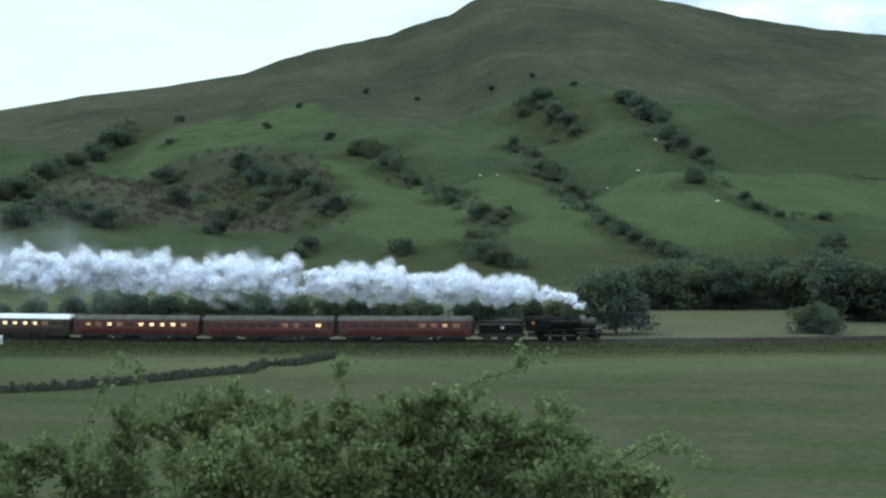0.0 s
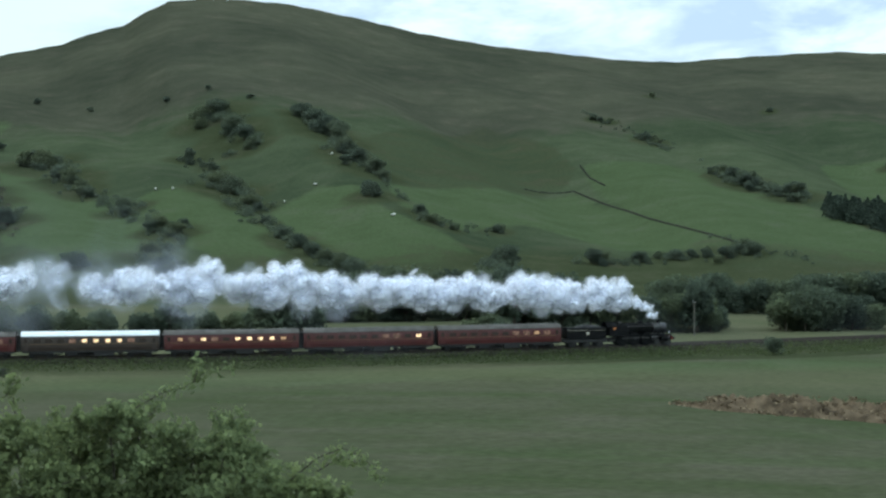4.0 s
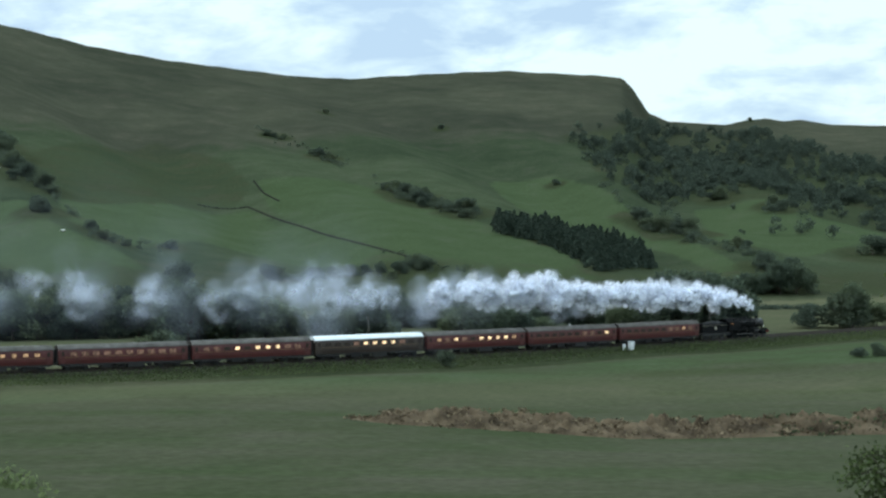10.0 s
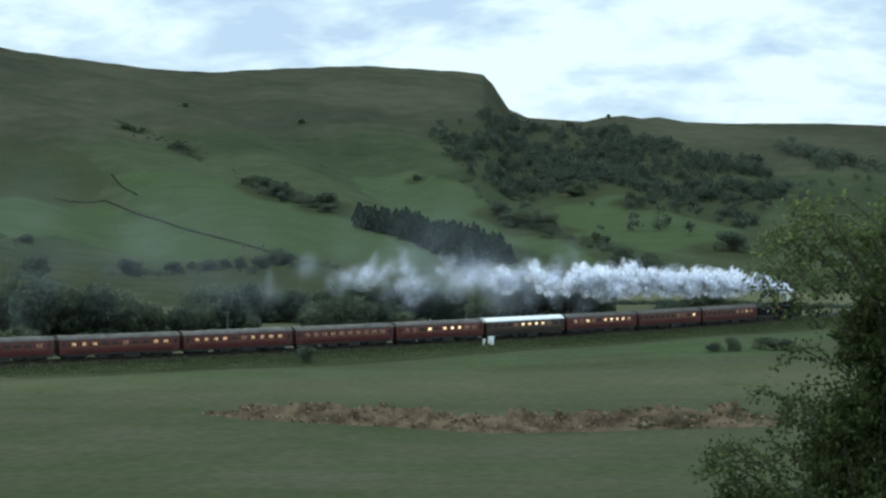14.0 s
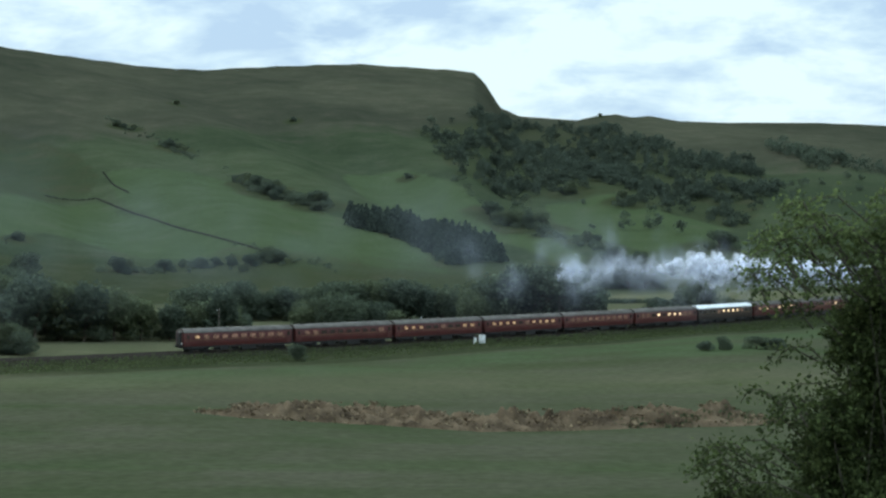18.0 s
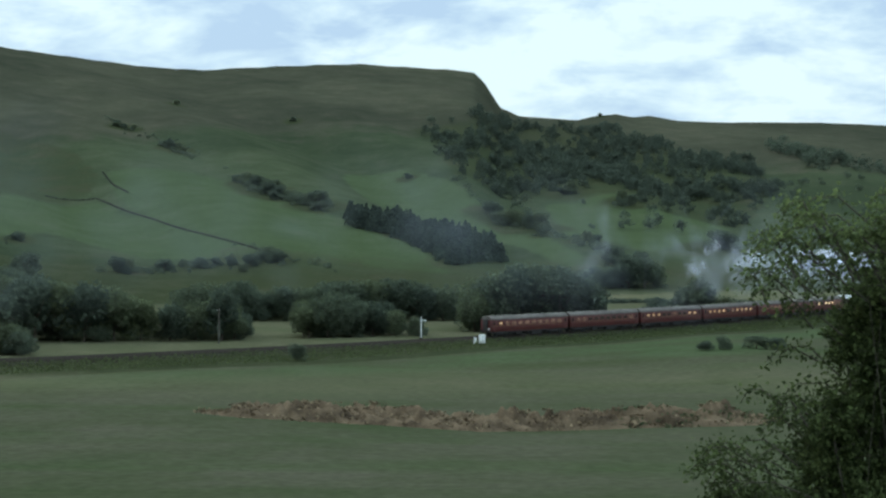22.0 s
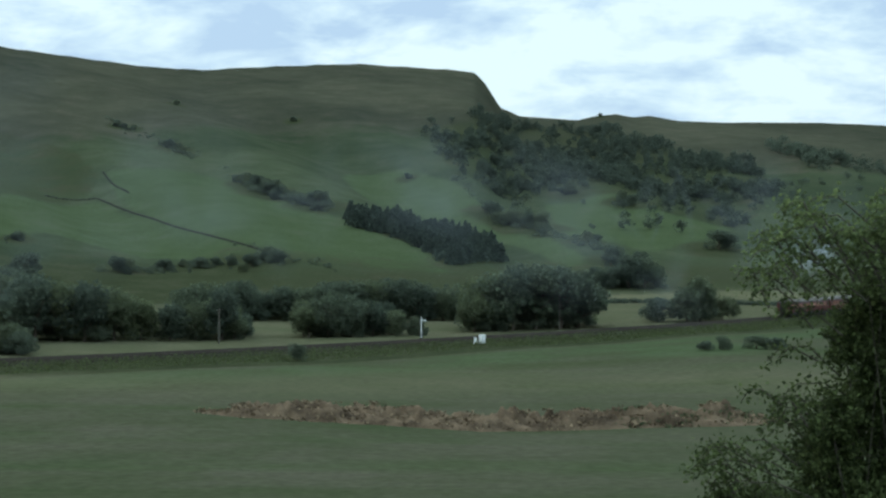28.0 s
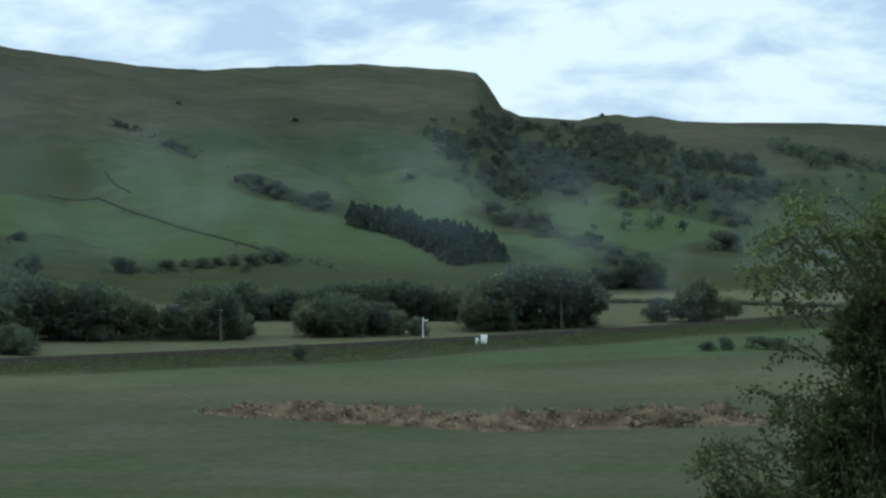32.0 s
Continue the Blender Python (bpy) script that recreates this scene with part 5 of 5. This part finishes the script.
def locomotive():
    t = thing("steam_locomotive", Matrix.Identity(4), "black steam locomotive with tapered boiler, working hard under steam", "steam locomotive")
    # x = 0 at the middle; front buffers at 5.75
    part("frame", box((0, 0, 1.0), (10.9, 1.25, 0.6), 0.03), SOOT, t)
    bm = bmesh.new()
    for sgn in (-1, 1):
        bm_box(bm, (0.2, 1.0 * sgn, 1.62), (9.6, 0.62, 0.07), 0.01)
        bm_box(bm, (0.2, 1.29 * sgn, 1.54), (9.6, 0.04, 0.2), 0.005)
        bm_box(bm, (5.1, 0.95 * sgn, 1.4), (0.9, 0.6, 0.06), 0.01, Matrix.Rotation(radians(28), 3, "Y"))
    part("running_plate", bm, LOCO_BLACK, t)
    part("boiler", tube((-2.4, 0, 2.66), (2.4, 0, 2.62), 0.93, 0.80, 32), LOCO_BLACK, t, smooth_faces=True)
    part("smokebox", tube((2.4, 0, 2.62), (4.5, 0, 2.62), 0.82, 0.82, 32), SOOT, t, smooth_faces=True)
    part("smokebox_door", tube((4.5, 0, 2.62), (4.66, 0, 2.62), 0.74, 0.45, 28), SOOT, t)
    bm = bmesh.new()
    bm_tube(bm, (3.35, 0, 3.36), (3.35, 0, 3.52), 0.42, 0.27, 20); bm_tube(bm, (3.35, 0, 3.5), (3.35, 0, 3.86), 0.25, 0.29, 20); bm_tube(bm, (3.35, 0, 3.84), (3.35, 0, 3.92), 0.33, 0.31, 20)
    part("chimney", bm, LOCO_BLACK, t)
    bm = bmesh.new()
    bmesh.ops.create_uvsphere(bm, u_segments=20, v_segments=10, radius=1, matrix=Matrix.Translation((0.3, 0, 3.42)) @ Matrix.Diagonal((0.55, 0.42, 0.42, 1)))
    part("dome", bm, LOCO_BLACK, t, smooth_faces=True)
    bm = bmesh.new(); bmesh.ops.create_uvsphere(bm, u_segments=16, v_segments=8, radius=1, matrix=Matrix.Translation((1.7, 0, 3.38)) @ Matrix.Diagonal((0.38, 0.32, 0.28, 1)))
    part("top_feed", bm, LOCO_BLACK, t, smooth_faces=True)
    for x in (-2.2, -1.0, 0.9, 2.35):
        part("boiler_band", tube((x - 0.03, 0, 2.65), (x + 0.03, 0, 2.65), 0.945 if x < 0 else 0.87, None, 32), STEEL if x > 2 else LOCO_BLACK, t)
    part("firebox", section([(-0.95, 1.5), (-1.02, 2.3), (-0.92, 3.1), (-0.55, 3.52), (0.55, 3.52), (0.92, 3.1), (1.02, 2.3), (0.95, 1.5)], -4.3, -2.1), LOCO_BLACK, t)
    for dx in (-3.0, -3.25):
        part("safety_valve", tube((dx, 0, 3.5), (dx, 0, 3.74), 0.09, 0.07, 10), STEEL, t)
    cab = part("cab", section([(-1.33, 1.55), (-1.33, 3.1), (-1.26, 3.14), (-1.26, 1.55)], -5.6, -4.1), LOCO_BLACK, t)
    part("cab_side", section([(1.33, 1.55), (1.33, 3.1), (1.26, 3.14), (1.26, 1.55)], -5.6, -4.1), LOCO_BLACK, cab)
    part("cab_roof", section([(1.42 * math.sin(radians(a)), 2.35 + 1.38 * math.cos(radians(a))) for a in np.linspace(-64, 64, 11)] +
                             [(1.36 * math.sin(radians(a)), 2.32 + 1.32 * math.cos(radians(a))) for a in np.linspace(64, -64, 11)], -5.9, -4.05), LOCO_BLACK, cab)
    part("cab_front", box((-4.12, 0, 2.6), (0.05, 2.5, 2.0)), LOCO_BLACK, cab)
    for sgn in (-1, 1):
        part("cab_window", box((-4.75, 1.335 * sgn, 2.76), (0.36, 0.03, 0.26), 0.01), LAMP_GLOW if sgn < 0 else GLASS_DARK, cab, "window lit orange by the fire")
    for sgn in (-1, 1):
        cyl = part("cylinder", tube((3.3, 1.05 * sgn, 1.05), (4.5, 1.05 * sgn, 1.05), 0.36, None, 20), LOCO_BLACK, t)
        part("cylinder_cover", tube((4.5, 1.05 * sgn, 1.05), (4.58, 1.05 * sgn, 1.05), 0.3, 0.22, 18), STEEL, cyl)
        part("steam_pipe", tube((3.9, 1.0 * sgn, 1.4), (3.8, 0.7 * sgn, 2.3), 0.14, None, 10), LOCO_BLACK, t)
        part("slide_bar", box((2.6, 1.05 * sgn, 1.25), (1.5, 0.08, 0.08)), STEEL, t)
        part("handrail", tube((-2.3, 0.99 * sgn, 3.02), (4.3, 0.88 * sgn, 2.98), 0.025, None, 8), STEEL, t)
        part("buffer", tube((5.3, 0.87 * sgn, 1.05), (5.75, 0.87 * sgn, 1.05), 0.13, 0.22, 14), SOOT, t)
    part("buffer_beam", box((5.27, 0, 1.08), (0.12, 2.5, 0.46), 0.01), BUFFER_RED, t)
    part("head_lamp", box((5.3, 0.0, 1.95), (0.16, 0.18, 0.26), 0.02), WHITE_PAINT, t)
    bogie_b = part("bogie_truck", box((3.7, 0, 0.55), (2.6, 1.5, 0.2), 0.02), SOOT, t)
    wheelset(bogie_b, 2.75, 0.5)
    wheelset(bogie_b, 4.65, 0.5)
    drivers = []
    for x in (0.95, -1.15, -3.25):
        for sgn in (-1, 1):
            w = part("driving_wheel", wheel_mesh(0.915, 15), LOCO_BLACK, t)
            w.matrix_basis = pose(x, 0.75 * sgn, 0.915)
            for k in range(15):
                th = 6.283 * k / 15
                part("spoke", box((0.915 * 0.55 * math.cos(th), -0.11, 0.915 * 0.55 * math.sin(th)), (0.73, 0.05, 0.06), 0, Matrix.Rotation(-th, 3, "Y")), LOCO_BLACK, w)
            drivers.append((w, x, 0.75 * sgn))
    rods = []
    for sgn in (-1, 1):
        bm = bmesh.new()
        bm_box(bm, (-1.15, 0.98 * sgn, 0), (4.5, 0.06, 0.13), 0.02)
        for x in (0.95, -1.15, -3.25):
            bm_tube(bm, (x, 0.93 * sgn, 0), (x, 1.03 * sgn, 0), 0.12, None, 12)
        rods.append(part("coupling_rod", bm, STEEL, t))
        for x in (0.95, -1.15, -3.25):
            part("splasher", section([(0.62 * sgn, 1.62), (0.62 * sgn, 1.98), (1.0 * sgn, 1.98), (1.0 * sgn, 1.62)], x - 0.6, x + 0.6), LOCO_BLACK, t)
    return t, drivers, rods


def tender():
    t = thing("locomotive_tender", Matrix.Identity(4), "black tender filled with coal behind the locomotive", "tender")
    part("tank", section([(-1.28, 1.35), (-1.3, 2.75), (-1.1, 3.02), (1.1, 3.02), (1.3, 2.75), (1.28, 1.35)], -3.35, 3.1), LOCO_BLACK, t)
    part("frame", box((0, 0, 1.0), (6.9, 2.2, 0.56), 0.03), SOOT, t)
    bm = bmesh.new()
    bmesh.ops.create_icosphere(bm, subdivisions=4, radius=1, matrix=Matrix.Translation((0.6, 0, 2.85)) @ Matrix.Diagonal((2.3, 0.95, 0.5, 1)))
    for v_ in bm.verts:
        v_.co += Vector((noise.noise(v_.co * 4), noise.noise(v_.co * 4 + Vector((9, 0, 0))), noise.noise(v_.co * 4 + Vector((0, 9, 0))))) * 0.14
    part("coal_load", bm, COAL, t)
    for x in (-2.2, 0, 2.2):
        wheelset(t, x, 0.65)
        for sgn in (-1, 1):
            part("axlebox", box((x, 1.12 * sgn, 0.65), (0.3, 0.16, 0.36), 0.02), SOOT, t)
    for sgn in (-1, 1):
        bm = bmesh.new(); bm_tube(bm, (0.1, 1.30 * sgn, 2.12), (0.1, 1.32 * sgn, 2.12), 0.22, None, 20)
        part("crest_disc", bm, CREAM, t, "pale round crest")
        part("buffer", tube((-3.35, 0.87 * sgn, 1.05), (-3.8, 0.87 * sgn, 1.05), 0.13, 0.22, 12), SOOT, t)
    part("lining", box((-0.1, -1.305, 2.6), (6.2, 0.012, 0.03)), CREAM, t, "thin pale lining")
    return t


ENGINE, DRIVERS, RODS = locomotive()
TENDER = tender()
MAROON_LABEL = "maroon railway coach with a sooty grey roof"
COACHES = [coach("pmpp------", MAROON, ROOF_GREY, MAROON_LABEL + ", mostly dark inside"),
           coach("L-pp------", MAROON, ROOF_GREY, MAROON_LABEL + " and one lit window"),
           coach("mLLLL-pLpm", MAROON, ROOF_GREY, MAROON_LABEL + " and brightly lit windows"),
           coach("-pLLLLp---", CHOCOLATE, ROOF_WHITE, "dark umber dining coach with a white roof and lit windows"),
           coach("ppLLL-L-pp", MAROON, ROOF_GREY, MAROON_LABEL + " and several lit windows"),
           coach("pppppppppp", MAROON, ROOF_GREY, MAROON_LABEL + " and dim windows"),
           coach("mmmmp-mmmm", MAROON, ROOF_GREY, MAROON_LABEL + " and softly lit windows"),
           coach("mm--p--mmm", MAROON, ROOF_GREY, MAROON_LABEL + " lit at both ends"),
           coach("p-------pp", MAROON, ROOF_GREY, MAROON_LABEL + ", dark inside"),
           coach("pppppppppm", MAROON, ROOF_GREY, MAROON_LABEL + " and a tail lamp", True)]
# vehicles with the distance of their middle behind the front buffers, and the spread of their bogies
VEHICLES = [(ENGINE, 5.75, 3.0), (TENDER, 15.0, 2.2)] + [(c, 19.0 + 20.2 * k + 10.1, 7.0) for k, c in enumerate(COACHES)]


def vehicle_pose(s, spread):
    x0, y0, _ = track_at(s - spread)
    x1, y1, _ = track_at(s + spread)
    return pose((x0 + x1) / 2, (y0 + y1) / 2, 0, 0, 0, math.degrees(math.atan2(y1 - y0, x1 - x0)))

# ---- steam: rigid puffs of fine droplets that leave the chimney, swell into one another, drift and thin out ----
def steam_material(name, cover_, through=0.5, eddies=1.5, white=(0.935, 0.95, 1.0, 1), firm=0.04, torn_=0.30):
    """Fine white droplets; a soft-edged wisp is thickest in its middle and torn by finer eddies."""
    m, n, l, b = material(name)
    b.inputs["Base Color"].default_value = white
    b.inputs["Roughness"].default_value, b.inputs["Specular IOR Level"].default_value = 1.0, 0.0
    t = n.new("ShaderNodeBsdfTranslucent"); t.inputs[0].default_value = white
    ms = n.new("ShaderNodeMixShader"); ms.inputs[0].default_value = through
    l.new(b.outputs[0], ms.inputs[1]); l.new(t.outputs[0], ms.inputs[2])
    uv = n.new("ShaderNodeUVMap")
    off = n.new("ShaderNodeVectorMath"); off.operation = "DISTANCE"; off.inputs[1].default_value = (0.5, 0.5, 0)
    l.new(uv.outputs[0], off.inputs[0])
    fall = n.new("ShaderNodeMapRange"); fall.interpolation_type = "SMOOTHSTEP"
    fall.inputs[1].default_value, fall.inputs[2].default_value, fall.inputs[3].default_value, fall.inputs[4].default_value = 0.49, firm, 0.0, cover_
    l.new(off.outputs["Value"], fall.inputs[0])
    eddy = noise_node(n, l, eddies, 2.5, n.new("ShaderNodeTexCoord").outputs["Object"], 0.6)
    torn = n.new("ShaderNodeMapRange"); torn.inputs[1].default_value, torn.inputs[2].default_value, torn.inputs[3].default_value = 0.34, 0.62, torn_
    l.new(eddy.outputs[0], torn.inputs[0])
    both = n.new("ShaderNodeMath"); both.operation = "MULTIPLY"
    l.new(fall.outputs[0], both.inputs[0]); l.new(torn.outputs[0], both.inputs[1])
    clear = n.new("ShaderNodeBsdfTransparent")
    thin = n.new("ShaderNodeMixShader")
    l.new(both.outputs[0], thin.inputs[0]); l.new(clear.outputs[0], thin.inputs[1]); l.new(ms.outputs[0], thin.inputs[2])
    l.new(thin.outputs[0], n["Material Output"].inputs[0])
    return m


def steam_heart():
    """The dense inside of the plume: droplets that scatter light every way, so that its skin shades softly."""
    m, n, l, b = material("steam_heart")
    b.inputs["Base Color"].default_value = (0.76, 0.78, 0.86, 1)
    b.inputs["Roughness"].default_value, b.inputs["Specular IOR Level"].default_value = 1.0, 0.0
    nm = n.new("ShaderNodeVectorMath"); nm.operation = "MULTIPLY_ADD"
    nm.inputs[1].default_value, nm.inputs[2].default_value = (0.30,) * 3, (0, -0.50, 0.45)
    l.new(n.new("ShaderNodeNewGeometry").outputs["Normal"], nm.inputs[0])
    nz = n.new("ShaderNodeVectorMath"); nz.operation = "NORMALIZE"; l.new(nm.outputs[0], nz.inputs[0])
    l.new(nz.outputs[0], b.inputs["Normal"])
    return m


STEAM = steam_material("dense_steam", 0.64, eddies=0.5, white=(0.92, 0.935, 1.0, 1), firm=0.15)
STEAM_SOFT = steam_material("loose_steam", 0.28, eddies=0.36, white=(0.82, 0.86, 0.98, 1), firm=0.12, torn_=0.08)
STEAM_VEIL, SMOKE = steam_material("veil_of_steam", 0.10, eddies=0.3, white=(0.76, 0.82, 0.97, 1)), steam_material("thin_smoke", 0.030, eddies=0.09, white=(0.70, 0.78, 0.92, 1))
STEAM_HEART = steam_heart()


def wisps(p, size, rs, mat):
    """A soft-edged wisp, turned any way, at each point."""
    n = len(p)
    face = rs.normal(size=(n, 3)) * np.array([0.26, 1.0, 0.32]); face /= np.linalg.norm(face, axis=1)[:, None]
    a = np.cross(face, rs.normal(size=(n, 3))); a /= np.linalg.norm(a, axis=1)[:, None]
    b = np.cross(face, a)
    s = (size * rs.uniform(0.6, 1.4, n))[:, None]
    v = np.stack([p - (a + b) * s, p + (a - b) * s, p + (a + b) * s, p + (b - a) * s], 1).reshape(-1, 3)
    me = mesh_of("puff", v, np.arange(n * 4).reshape(-1, 4), mat)
    me.uv_layers.new(name="UVMap").data.foreach_set("uv", np.tile(np.array([0, 0, 1, 0, 1, 1, 0, 1], np.float32), n))
    return me


def puff_mesh(seed, rad, count, size, billows, mat, core=0.45, stretch=1.0, solid=False, fine_=3):
    """Wisps gathered in rounded, uneven billows round a looser middle."""
    rs = np.random.RandomState(seed)
    out = [rs.normal(size=(int(count * core), 3)) * rad * 0.42]
    n = max(1, int(count * (1 - core)) // billows)
    hearts = []
    for k in range(billows):
        d = rs.normal(size=3); d /= np.linalg.norm(d)
        br = rad * rs.uniform(0.30, 0.52)
        c = d * rad * rs.uniform(0.42, 0.68)
        hearts.append((c, br))
        e = rs.normal(size=(n, 3)); e /= np.linalg.norm(e, axis=1)[:, None]
        out.append(c + e * br * rs.uniform(0.4, 0.95, (n, 1)))
    p = np.vstack(out)
    ln = np.linalg.norm(p, axis=1)[:, None]
    p = np.where(ln > rad * 1.2, p / ln * rad * rs.uniform(0.3, 1.1, ln.shape), p) * np.array([stretch, 1, 1])
    me = wisps(p, size, rs, mat)
    if not solid:
        return me
    # the opaque heart of the puff: one skin over all its billows
    bm = bmesh.new()
    bm.from_mesh(me)
    for q in bmesh.ops.create_icosphere(bm, subdivisions=fine_, radius=1.0)["verts"]:
        d = np.array(q.co)
        far = [rad * 0.46]
        for c, br in hearts:
            along_ = float(c @ d)
            miss = br * br - float(c @ c) + along_ * along_
            if miss > 0:
                far.append(along_ + math.sqrt(miss))
        k_ = 9.0 / rad
        reach_ = math.log(sum(math.exp(k_ * f_) for f_ in far)) / k_
        q.co = Vector(d * reach_ * 0.5 * np.array([stretch, 1, 1]))
        q.co += Vector(noise.noise_vector(q.co * (2.2 / rad) + Vector((seed, 0, 0)))) * rad * 0.08
        for fc in q.link_faces:
            fc.smooth, fc.material_index = True, 1
    bm.to_mesh(me); bm.free()
    me.materials.append(STEAM_HEART)
    return me


def haze_mesh(seed, rad, count, size, mat):
    """Thin smoke: scattered ever more sparsely outwards."""
    rs = np.random.RandomState(seed)
    p = rs.normal(size=(count, 3)) * rad * np.array([0.6, 0.34, 0.34])
    for k in range(5):
        c = rs.normal(size=3) * rad * 0.45
        i = rs.randint(0, count, 1)
        p[i] = c + rs.normal(size=(1, 3)) * rad * np.array([0.4, 0.2, 0.2])
    return wisps(p, size, rs, mat)


PUFFS = {"small": [puff_mesh(100 + k, 0.72, 13, 0.60, 5, STEAM, 0.0, 1.7, True, 2) for k in range(6)],
         "medium": [puff_mesh(110 + k, 1.75, 24, 1.15, 8, STEAM, 0.0, 1.3, True) for k in range(6)],
         "big": [puff_mesh(160 + k, 2.2, 18, 1.5, 6, STEAM, 0.0, 1.3, True) for k in range(6)],
         "large": [puff_mesh(120 + k, 2.7, 8, 2.1, 4, STEAM_SOFT, 0.3, 1.3) for k in range(8)],
         "veil": [haze_mesh(140 + k, 4.2, 4, 3.9, STEAM_VEIL) for k in range(8)],
         "haze": [haze_mesh(130 + k, 9.0, 3, 9.5, SMOKE) for k in range(8)]}
CHIMNEY = 2.45          # chimney behind the front buffers
EVERY = 0.28
STEAM_RS = np.random.RandomState(63)
CLOUDS = []
for k_, t0 in enumerate(np.arange(-11.0, 17.5, EVERY)):
    x, y, h = track_at(FRONT + SPEED * t0 - CHIMNEY)
    cloud = thing("steam_cloud", pose(x, y, 4.2), "white puff of exhaust steam drifting behind the locomotive", "steam", "steam plume")
    sorts = ["small"] * 8 + ["medium"] * 4 + ["big"] * 2 + ["large", "large", "veil"] + (["haze"] if k_ % 2 else [])
    CLOUDS.append((float(t0), cloud, [(c, tagged(part("puff", PUFFS[c][STEAM_RS.randint(len(PUFFS[c]))], STEAM, cloud), kind="stuff")) for c in sorts]))


def motions():
    times = np.arange(0, 32.01, 0.5)
    for ob, back, spread in VEHICLES:
        walk(ob, [(t, vehicle_pose(FRONT + SPEED * t - back, spread)) for t in times])
    # driving wheels and rods
    turn = np.arange(0, 32.01, 1 / 15)
    for w, x, y in DRIVERS:
        walk(w, [(t, pose(x, y, 0.915, 0, math.degrees(SPEED * t / 0.915) % 360, 0) @ pose(0, 0, 0, 0, 0, 0 if y < 0 else 180)) for t in turn])
    for rod in RODS:
        walk(rod, [(t, pose(0.33 * math.cos(SPEED * t / 0.915), 0, 0.915 - 0.33 * math.sin(SPEED * t / 0.915))) for t in turn])
    # steam: each puff stays hidden underground, jumps into the plume, then drops back under
    rs = np.random.RandomState(17)
    joins = {"small": 0.0, "medium": 0.36, "big": 1.0, "large": 2.8, "veil": 4.4, "haze": 6.0}
    ends = {"small": (2.0, 3.0), "medium": (3.2, 4.7), "big": (3.5, 5.4), "large": (5.0, 8.5), "veil": (6.0, 9.5), "haze": (45.0, 50.0)}
    reach = {"small": 0.62, "medium": 0.62, "big": 0.5, "large": 0.5, "veil": 0.6, "haze": 1.15}
    for t0, cloud, puffs in CLOUDS:
        c = cloud.matrix_basis.translation
        s0 = FRONT + SPEED * t0 - CHIMNEY
        burst, lasting = rs.uniform(0.8, 1.25), rs.uniform(0, 1)
        for k_, (sort, w) in enumerate(puffs):
            th, q = rs.uniform(0, 6.283), rs.uniform(0, 1) ** 0.5
            lat, up = q * math.cos(th), max(-0.4 if sort in ("large", "veil") else -0.7, q * math.sin(th))
            t1 = t0 + ((k_ + 0.5) / 8 * EVERY if sort == "small" else 0.0)
            s0 = FRONT + SPEED * t1 - CHIMNEY
            join_age, life = joins[sort], (ends[sort][0] + (ends[sort][1] - ends[sort][0]) * lasting + rs.uniform(-0.2, 0.2)) * float(np.interp(t0, [-3, 1, 4.5, 7, 9, 13.5], [1.45, 1.2, 1.0, 1.0, 1.22, 1.5]))
            along, spin = rs.uniform(-1.9, 1.9), rs.uniform(-22, 22)

            def place(age):
                spread = float(np.interp(age, [0, 0.07, 0.2, 0.5, 2, 5, 9, 15, 30], [0.3, 0.9, 1.5, 1.95, 2.8, 3.7, 5.0, 7.5, 13.0])) * burst * reach[sort]
                rise = float(np.interp(age, [0, 0.07, 0.2, 0.5, 1.2, 2.5, 5, 9, 16, 30], [4.8, 6.0, 6.8, 7.4, 8.0, 8.8, 10.2, 12.2, 16.5, 26.0]))
                away = 0.5 + float(np.interp(age, [0, 1, 9, 30], [0, 0.5, 3.5, 9.0])) + lat * spread
                s = s0 - 0.9 + 1.6 * (1 - math.exp(-age)) + along * (min(1, age / 1.2) if sort == "small" else 1.15) * (1 + age * 0.1)
                x, y = beside(s, away)
                g = min(1, age / 2.0) + 0.03 * age
                return x - c.x, y - c.y, rise + up * spread * (1.0 if sort in ("small", "medium", "haze") else 0.7) - c.z, spin * g, 0.6 * spin * g, math.degrees(track_at(s)[2]) + spin * g

            rows = []

            def add(t, p):
                t = round(t * FPS) / FPS
                if -0.001 <= t <= 33 and (not rows or t - rows[-1][0] > 0.02):
                    rows.append((max(t, 0.0), pose(*p)))

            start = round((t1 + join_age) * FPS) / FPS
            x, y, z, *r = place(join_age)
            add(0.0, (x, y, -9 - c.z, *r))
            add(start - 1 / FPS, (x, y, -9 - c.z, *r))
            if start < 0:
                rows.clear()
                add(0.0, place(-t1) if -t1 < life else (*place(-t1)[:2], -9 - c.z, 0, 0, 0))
            for age in (join_age, 0.07, 0.2, 0.35, 0.6, 1.1, 2.0, 3.5, 5.5, 8.0, 11.0, 15.0, 20.0, 27.0, 43.0):
                if join_age <= age < life:
                    add(t1 + age, place(age))
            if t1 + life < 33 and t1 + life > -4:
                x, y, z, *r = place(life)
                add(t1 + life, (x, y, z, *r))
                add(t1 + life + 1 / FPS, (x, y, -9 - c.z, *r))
            if rows[-1][0] < 32:
                rows.append((32.5, rows[-1][1]))
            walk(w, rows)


motions()
